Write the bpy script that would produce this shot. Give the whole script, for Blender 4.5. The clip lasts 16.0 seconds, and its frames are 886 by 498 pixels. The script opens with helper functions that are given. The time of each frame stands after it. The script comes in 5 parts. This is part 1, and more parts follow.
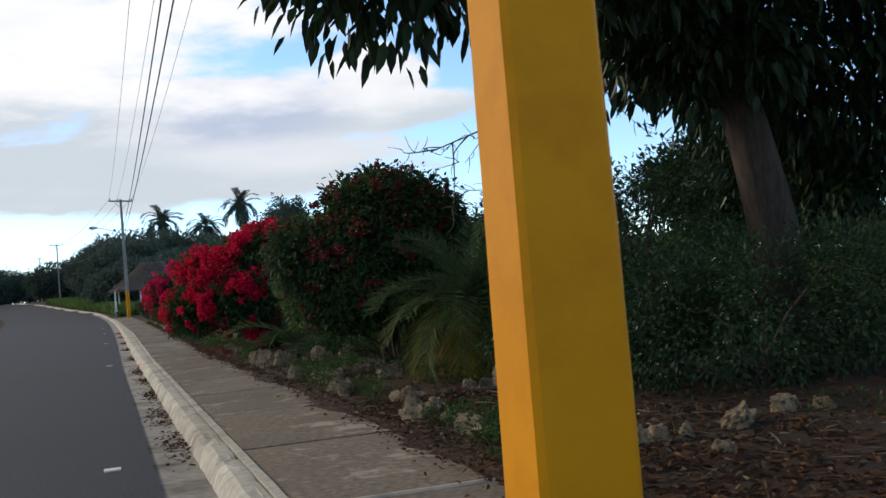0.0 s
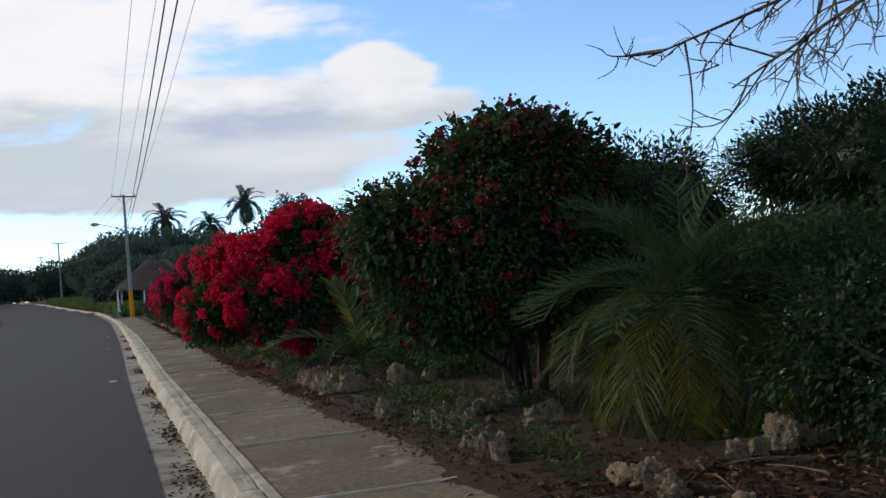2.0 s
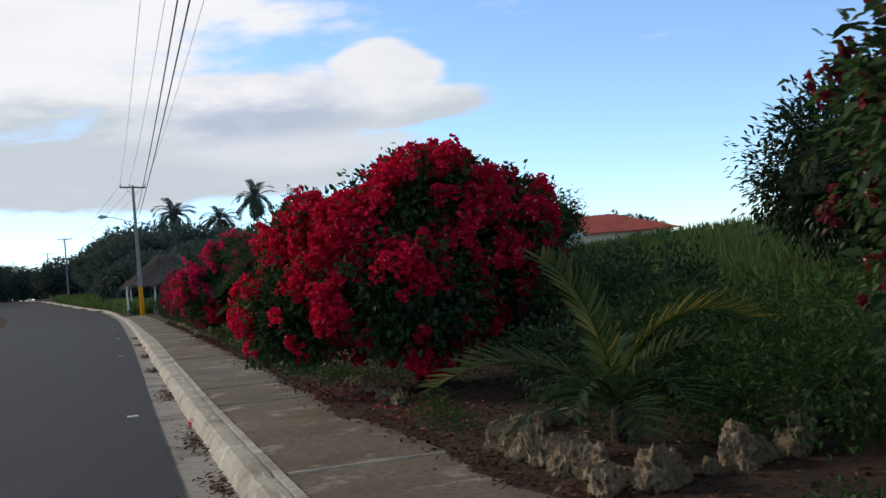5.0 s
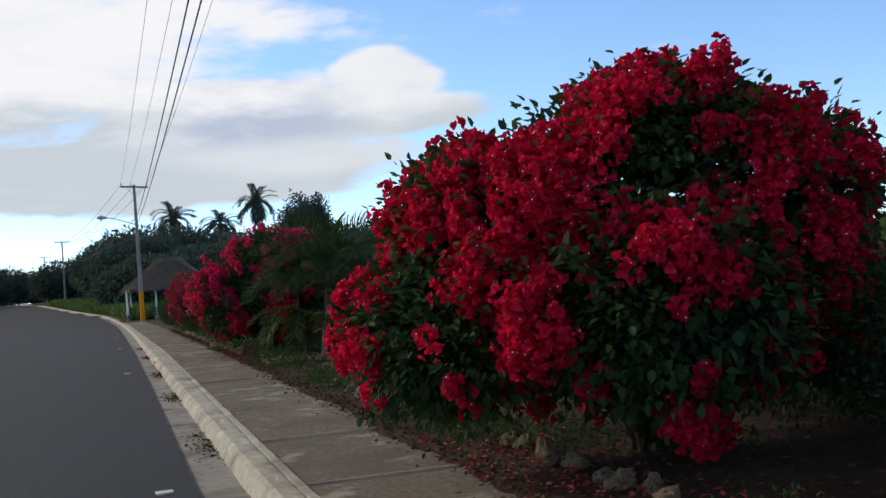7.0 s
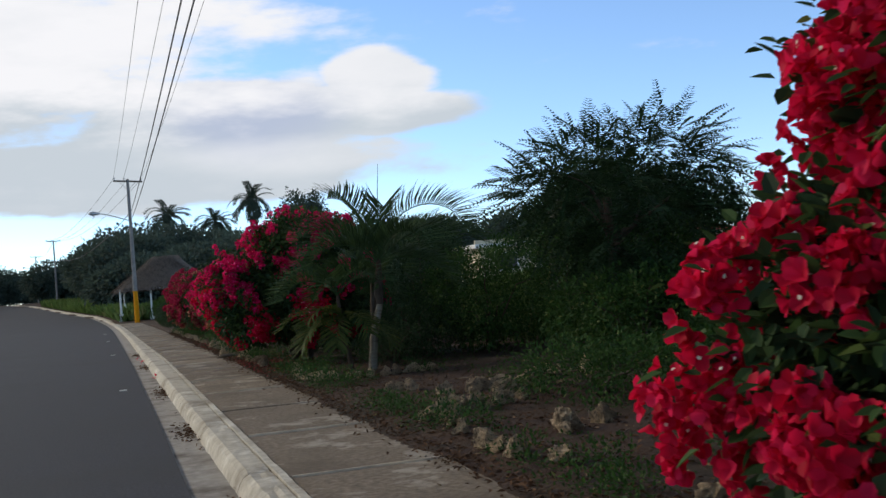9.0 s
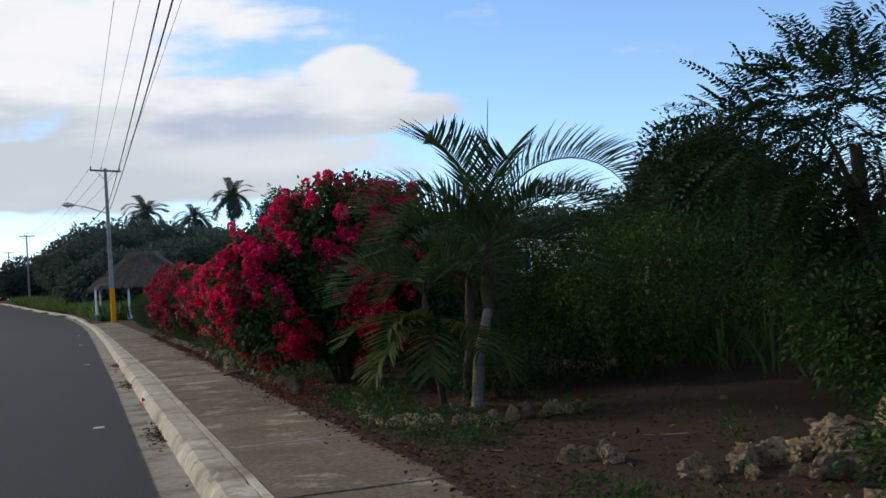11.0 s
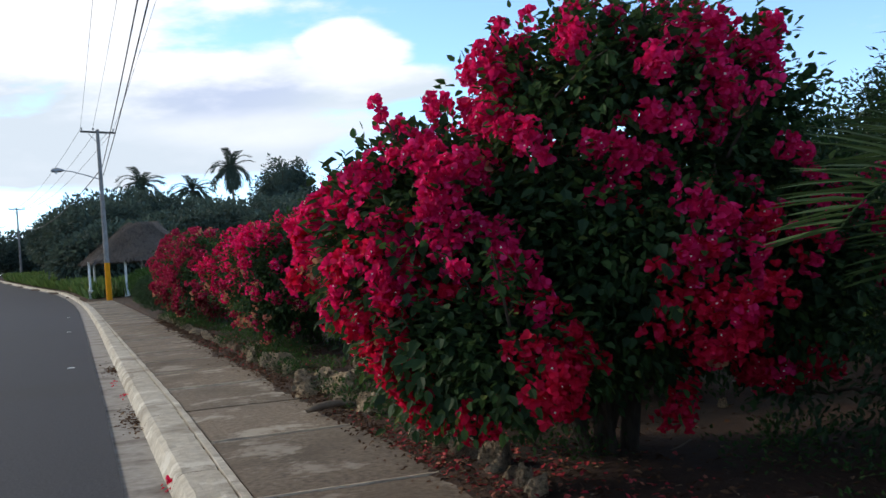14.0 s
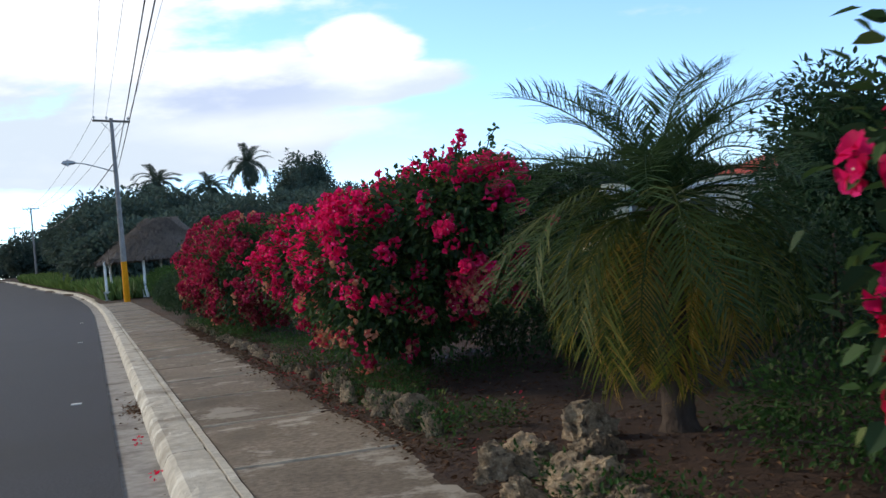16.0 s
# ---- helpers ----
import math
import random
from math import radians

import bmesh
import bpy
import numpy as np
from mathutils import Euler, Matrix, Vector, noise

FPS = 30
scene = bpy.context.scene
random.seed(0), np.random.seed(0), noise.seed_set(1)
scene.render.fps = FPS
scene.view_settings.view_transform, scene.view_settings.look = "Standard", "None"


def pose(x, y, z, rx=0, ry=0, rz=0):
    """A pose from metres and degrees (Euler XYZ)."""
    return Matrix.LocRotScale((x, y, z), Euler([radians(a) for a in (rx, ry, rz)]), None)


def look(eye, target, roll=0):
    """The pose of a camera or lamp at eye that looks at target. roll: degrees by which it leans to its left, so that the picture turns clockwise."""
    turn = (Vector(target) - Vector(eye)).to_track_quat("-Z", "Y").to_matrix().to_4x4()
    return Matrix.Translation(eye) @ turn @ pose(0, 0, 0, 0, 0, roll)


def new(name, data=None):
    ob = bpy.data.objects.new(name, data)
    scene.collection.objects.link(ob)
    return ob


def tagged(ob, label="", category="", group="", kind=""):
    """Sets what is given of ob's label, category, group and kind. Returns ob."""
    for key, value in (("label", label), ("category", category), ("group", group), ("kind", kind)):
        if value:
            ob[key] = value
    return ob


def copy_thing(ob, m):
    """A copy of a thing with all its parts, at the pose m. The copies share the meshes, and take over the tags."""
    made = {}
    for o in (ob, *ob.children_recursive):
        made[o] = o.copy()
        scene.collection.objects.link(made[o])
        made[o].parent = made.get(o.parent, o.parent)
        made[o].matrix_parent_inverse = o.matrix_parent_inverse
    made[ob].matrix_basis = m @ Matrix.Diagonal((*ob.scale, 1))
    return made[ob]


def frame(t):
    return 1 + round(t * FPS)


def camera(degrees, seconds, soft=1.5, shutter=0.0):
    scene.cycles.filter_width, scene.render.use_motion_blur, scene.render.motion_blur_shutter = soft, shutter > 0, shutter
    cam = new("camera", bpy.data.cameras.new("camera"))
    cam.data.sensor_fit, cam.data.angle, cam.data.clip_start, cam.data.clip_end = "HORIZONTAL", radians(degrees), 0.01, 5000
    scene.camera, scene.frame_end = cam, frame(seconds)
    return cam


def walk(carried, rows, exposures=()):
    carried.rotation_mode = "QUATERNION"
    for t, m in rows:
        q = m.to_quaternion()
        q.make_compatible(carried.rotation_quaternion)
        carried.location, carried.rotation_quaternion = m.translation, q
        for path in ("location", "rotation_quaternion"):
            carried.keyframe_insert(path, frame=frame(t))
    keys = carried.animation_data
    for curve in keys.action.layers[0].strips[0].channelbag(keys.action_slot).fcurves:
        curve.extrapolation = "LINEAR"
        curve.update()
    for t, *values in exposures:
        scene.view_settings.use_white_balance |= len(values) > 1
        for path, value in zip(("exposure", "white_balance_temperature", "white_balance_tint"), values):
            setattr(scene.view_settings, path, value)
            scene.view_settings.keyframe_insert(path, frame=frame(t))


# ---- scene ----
cam = camera(45.6, 16.0, shutter=0.12)
PATH = [
    (0, (-0.036, 1.245, 1.091), (0.565, 3.152, 1.15), -4.8),
    (0.5, (-0.052, 2.229, 1.106), (0.549, 4.135, 1.167), -4.8),
    (1, (-0.061, 3.187, 1.118), (0.541, 5.093, 1.176), -4.7),
    (1.5, (-0.059, 4.19, 1.133), (0.545, 6.095, 1.194), -4.7),
    (2, (-0.065, 5.046, 1.14), (0.532, 6.954, 1.198), -4.8),
    (2.5, (-0.068, 5.961, 1.133), (0.523, 7.871, 1.207), -4.9),
    (3, (-0.107, 6.883, 1.131), (0.481, 8.794, 1.189), -4.8),
    (3.5, (-0.121, 7.843, 1.141), (0.468, 9.754, 1.196), -4.9),
    (4, (-0.156, 8.71, 1.147), (0.43, 10.621, 1.205), -4.8),
    (4.5, (-0.17, 9.621, 1.152), (0.414, 11.533, 1.203), -5.0),
    (7, (-0.391, 14.736, 1.215), (0.199, 16.646, 1.282), -4.4),
    (7.5, (-0.397, 15.706, 1.225), (0.195, 17.615, 1.287), -4.5),
    (8, (-0.408, 16.618, 1.23), (0.186, 18.527, 1.293), -4.7),
    (8.5, (-0.403, 17.545, 1.233), (0.193, 19.453, 1.297), -4.7),
    (11, (-0.381, 23.496, 1.277), (0.26, 25.389, 1.342), -3.9),
    (11.5, (-0.343, 24.707, 1.281), (0.305, 26.599, 1.346), -3.9),
    (12, (-0.31, 25.931, 1.292), (0.342, 27.822, 1.351), -4.1),
    (12.5, (-0.277, 27.151, 1.299), (0.375, 29.041, 1.356), -4.2),
    (13, (-0.287, 28.259, 1.305), (0.362, 30.151, 1.332), -4.1),
    (13.5, (-0.24, 29.415, 1.334), (0.402, 31.309, 1.342), -4.3),
    (14, (-0.208, 30.597, 1.333), (0.438, 32.49, 1.346), -4.3),
    (14.5, (-0.156, 31.845, 1.338), (0.491, 33.738, 1.349), -4.6),
    (15, (-0.144, 33.078, 1.341), (0.496, 34.973, 1.351), -4.8),
    (15.5, (-0.121, 34.34, 1.356), (0.507, 36.238, 1.351), -5.2),
    (16, (-0.115, 35.62, 1.338), (0.503, 37.522, 1.344), -5.2),
]
walk(cam, [(t, look(eye, target, roll)) for t, eye, target, roll in PATH], [(0, 0.05, 6300, 10), (2, -0.08, 6300, 10), (12.5, -0.08, 6300, 10), (13.3, 0.22, 6200, 10), (16, 0.34, 6000, 10)])

# ---- light ----
SUN_AZ, SUN_EL = -48.0, 27.0      # degrees from the road's direction to the right; above the horizon
sun = new("sun", bpy.data.lights.new("sun", "SUN"))
sun.data.energy, sun.data.angle, sun.data.color = 1.9, radians(10), (1.0, 0.86, 0.66)
_d = Vector((math.sin(radians(SUN_AZ)) * math.cos(radians(SUN_EL)), math.cos(radians(SUN_AZ)) * math.cos(radians(SUN_EL)), math.sin(radians(SUN_EL))))
sun.matrix_world = look(_d * 50, (0, 0, 0))

world = bpy.data.worlds.new("sky")
scene.world = world
world.use_nodes = True
wt = world.node_tree
wt.nodes.clear()


def wn(kind, **kw):
    n = wt.nodes.new(kind)
    for k, v in kw.items():
        if k == "operation":
            n.operation = v
        elif k == "ins":
            for i, x in v.items():
                if isinstance(x, bpy.types.NodeSocket):
                    wt.links.new(x, n.inputs[i])
                else:
                    n.inputs[i].default_value = x
    return n


def wm(op, a, b=0.0, c=None):
    ins = {0: a, 1: b}
    if c is not None:
        ins[2] = c
    return wn("ShaderNodeMath", operation=op, ins=ins).outputs[0]


def wstep(x, lo, hi):
    n = wt.nodes.new("ShaderNodeMapRange")
    n.interpolation_type = "SMOOTHSTEP"
    wt.links.new(x, n.inputs[0])
    n.inputs[1].default_value, n.inputs[2].default_value = lo, hi
    return n.outputs[0]


sky = wt.nodes.new("ShaderNodeTexSky")
sky.sky_type, sky.sun_disc = "NISHITA", False
sky.sun_elevation, sky.sun_rotation = radians(SUN_EL), radians(SUN_AZ)
sky.air_density, sky.dust_density, sky.ozone_density = 1.0, 0.05, 4.0
sky.altitude = 1500
geo = wt.nodes.new("ShaderNodeTexCoord")
sep = wn("ShaderNodeSeparateXYZ", ins={0: geo.outputs["Generated"]})
dx, dy, dz = sep.outputs
az = wm("ARCTAN2", dx, dy)                      # to the right of the road, radians
el = wm("ARCSINE", dz)
warp = wt.nodes.new("ShaderNodeTexNoise")
warp.inputs["Scale"].default_value, warp.inputs["Detail"].default_value = 5.0, 6.0
wt.links.new(geo.outputs["Generated"], warp.inputs["Vector"])
stretch = wt.nodes.new("ShaderNodeVectorMath")
stretch.operation = "MULTIPLY"
stretch.inputs[1].default_value = (1, 1, 3.2)
wt.links.new(geo.outputs["Generated"], stretch.inputs[0])
fine = wt.nodes.new("ShaderNodeTexNoise")
fine.inputs["Scale"].default_value, fine.inputs["Detail"].default_value, fine.inputs["Roughness"].default_value = 9.0, 8.0, 0.55
wt.links.new(stretch.outputs[0], fine.inputs["Vector"])


def lobe(a, e, ra, re):
    u = wm("DIVIDE", wm("SUBTRACT", az, radians(a)), radians(ra))
    v = wm("DIVIDE", wm("SUBTRACT", el, radians(e)), radians(re))
    return wm("SUBTRACT", 1.0, wm("SQRT", wm("ADD", wm("MULTIPLY", u, u), wm("MULTIPLY", v, v))))


bank = wm("MAXIMUM", lobe(-18, 14.5, 28.5, 9.5), lobe(14.6, 11.3, 3.3, 1.7))
bank = wm("MAXIMUM", bank, lobe(14.0, 9.3, 7.6, 1.25))
bank = wm("MAXIMUM", bank, lobe(6.5, 9.3, 9.5, 3.0))
bank = wm("MAXIMUM", bank, lobe(1.5, 7.0, 18, 2.2))
bank = wm("MAXIMUM", bank, lobe(-60, 25, 45, 30))
# unseen scattered grey cloud, added overhead to take the blue out of the skylight
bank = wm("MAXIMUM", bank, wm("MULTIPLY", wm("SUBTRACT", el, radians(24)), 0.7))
wob = wm("ADD", wm("MULTIPLY", wm("SUBTRACT", fine.outputs[0], 0.5), 1.05), wm("MULTIPLY", wm("SUBTRACT", warp.outputs[0], 0.5), 0.5))
cover = wstep(wm("ADD", bank, wob), -0.06, 0.26)
bright = wstep(wm("ADD", el, wm("MULTIPLY", wm("SUBTRACT", fine.outputs[0], 0.5), 0.12)), radians(8.6), radians(12.0))
bright = wm("MAXIMUM", bright, wm("MULTIPLY", wstep(lobe(14.5, 11.0, 5.0, 2.2), 0.0, 0.5), 0.75))
bright = wm("MAXIMUM", bright, wm("MULTIPLY", wstep(lobe(11, 7.4, 11, 1.5), 0.0, 0.7), 0.5))
bright = wm("MULTIPLY", bright, wstep(el, radians(50), radians(20)))
bright = wm("MAXIMUM", wm("ADD", bright, wm("MULTIPLY", wm("SUBTRACT", fine.outputs[0], 0.5), 0.9)), 0.0)
glow = wstep(az, radians(30), radians(-6))


def wmix(f, a, b):
    n = wt.nodes.new("ShaderNodeMix")
    n.data_type = "RGBA"
    wt.links.new(f, n.inputs[0])
    for i, v in ((6, a), (7, b)):
        if isinstance(v, tuple):
            n.inputs[i].default_value = (*v, 1)
        else:
            wt.links.new(v, n.inputs[i])
    return n.outputs[2]


# the bank's shaded underside is blue-grey, its base pale grey, its crest white
under = wstep(wm("ADD", lobe(8.5, 9.9, 6.5, 3.0), wm("MULTIPLY", wm("SUBTRACT", warp.outputs[0], 0.5), 1.8)), 0.0, 0.9)
base_tone = wmix(wm("MULTIPLY", under, 0.9), (0.66, 0.715, 0.76), (0.54, 0.6, 0.75))
cloud_tone = wmix(wm("MULTIPLY", bright, wm("ADD", 0.5, wm("MULTIPLY", glow, 0.5))), base_tone, (1.05, 1.03, 1.03))
sat = wn("ShaderNodeHueSaturation", ins={1: 0.96, 4: sky.outputs[0]})
sky_bg = wn("ShaderNodeBackground", ins={0: sat.outputs[0], 1: 0.215})
# the added cloud overhead is greyed to limit its light, bright towards the sun
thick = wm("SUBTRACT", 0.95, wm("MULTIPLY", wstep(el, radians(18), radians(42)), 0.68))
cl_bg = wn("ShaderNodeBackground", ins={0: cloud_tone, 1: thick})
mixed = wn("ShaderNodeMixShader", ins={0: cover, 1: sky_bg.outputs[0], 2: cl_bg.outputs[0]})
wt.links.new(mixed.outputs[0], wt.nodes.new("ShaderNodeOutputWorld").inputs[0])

# ---- materials ----


def material(name, c1, c2, scale=6.0, rough=0.8, bump=0.3, bump_scale=60.0, c3=None, stain=1.2, distance=0.01, metal=0.0, spec=0.4, c4=None, stretch_by=(1, 1, 1), per_object=0.0):
    """Two colours mixed by fine grain, a third by broad stains, and a bump."""
    m = bpy.data.materials.new(name)
    m.use_nodes = True
    nt = m.node_tree
    p = nt.nodes["Principled BSDF"]
    p.inputs["Roughness"].default_value, p.inputs["Metallic"].default_value = rough, metal
    p.inputs["Specular IOR Level"].default_value = spec
    co = nt.nodes.new("ShaderNodeTexCoord")
    mp = nt.nodes.new("ShaderNodeMapping")
    mp.inputs["Scale"].default_value = stretch_by
    nt.links.new(co.outputs["Object"], mp.inputs[0])

    def noise_at(s, d, r=0.6):
        n = nt.nodes.new("ShaderNodeTexNoise")
        n.inputs["Scale"].default_value, n.inputs["Detail"].default_value, n.inputs["Roughness"].default_value = s, d, r
        nt.links.new(mp.outputs[0], n.inputs["Vector"])
        return n.outputs[0]

    def ramp(x, lo, hi):
        n = nt.nodes.new("ShaderNodeMapRange")
        nt.links.new(x, n.inputs[0])
        n.inputs[1].default_value, n.inputs[2].default_value = lo, hi
        return n.outputs[0]

    def mix(f, a, b):
        n = nt.nodes.new("ShaderNodeMix")
        n.data_type = "RGBA"
        nt.links.new(f, n.inputs[0])
        for i, v in ((6, a), (7, b)):
            if isinstance(v, tuple):
                n.inputs[i].default_value = (*v, 1)
            else:
                nt.links.new(v, n.inputs[i])
        return n.outputs[2]

    col = mix(ramp(noise_at(scale, 8), 0.32, 0.68), c1, c2)
    if c3:
        col = mix(ramp(noise_at(stain, 6), 0.48, 0.7), col, c3)
    if c4:
        col = mix(ramp(noise_at(stain * 1.7, 9, 0.7), 0.55, 0.62), col, c4)
    if per_object:
        info = nt.nodes.new("ShaderNodeObjectInfo")
        hs = nt.nodes.new("ShaderNodeHueSaturation")
        nt.links.new(col, hs.inputs["Color"])
        r = nt.nodes.new("ShaderNodeMapRange")
        nt.links.new(info.outputs["Random"], r.inputs[0])
        r.inputs[3].default_value, r.inputs[4].default_value = 1 - per_object, 1 + per_object
        nt.links.new(r.outputs[0], hs.inputs["Value"])
        col = hs.outputs[0]
    nt.links.new(col, p.inputs["Base Color"])
    b = nt.nodes.new("ShaderNodeBump")
    b.inputs["Strength"].default_value, b.inputs["Distance"].default_value = bump, distance
    nt.links.new(noise_at(bump_scale, 8), b.inputs["Height"])
    nt.links.new(b.outputs[0], p.inputs["Normal"])
    return m


def leafy(name, c1, c2, c3=None, rare=0.1, through_light=0.35, rough=0.62, hue=0.0):
    """Leaves and petals: each takes its own shade, and lets some light through."""
    m = bpy.data.materials.new(name)
    m.use_nodes = True
    nt = m.node_tree
    p = nt.nodes["Principled BSDF"]
    p.inputs["Roughness"].default_value = rough
    p.inputs["Specular IOR Level"].default_value = 0.16
    g = nt.nodes.new("ShaderNodeNewGeometry")
    r = nt.nodes.new("ShaderNodeValToRGB")
    r.color_ramp.elements[0].color, r.color_ramp.elements[1].color = (*c1, 1), (*c2, 1)
    r.color_ramp.elements[1].position = 1 - rare if c3 else 1.0
    if c3:
        e = r.color_ramp.elements.new(1.0)
        e.color = (*c3, 1)
    nt.links.new(g.outputs["Random Per Island"], r.inputs[0])
    nt.links.new(r.outputs[0], p.inputs["Base Color"])
    t = nt.nodes.new("ShaderNodeBsdfTranslucent")
    nt.links.new(r.outputs[0], t.inputs[0])
    mx = nt.nodes.new("ShaderNodeMixShader")
    mx.inputs[0].default_value = through_light
    nt.links.new(p.outputs[0], mx.inputs[1])
    nt.links.new(t.outputs[0], mx.inputs[2])
    nt.links.new(mx.outputs[0], nt.nodes["Material Output"].inputs[0])
    return m


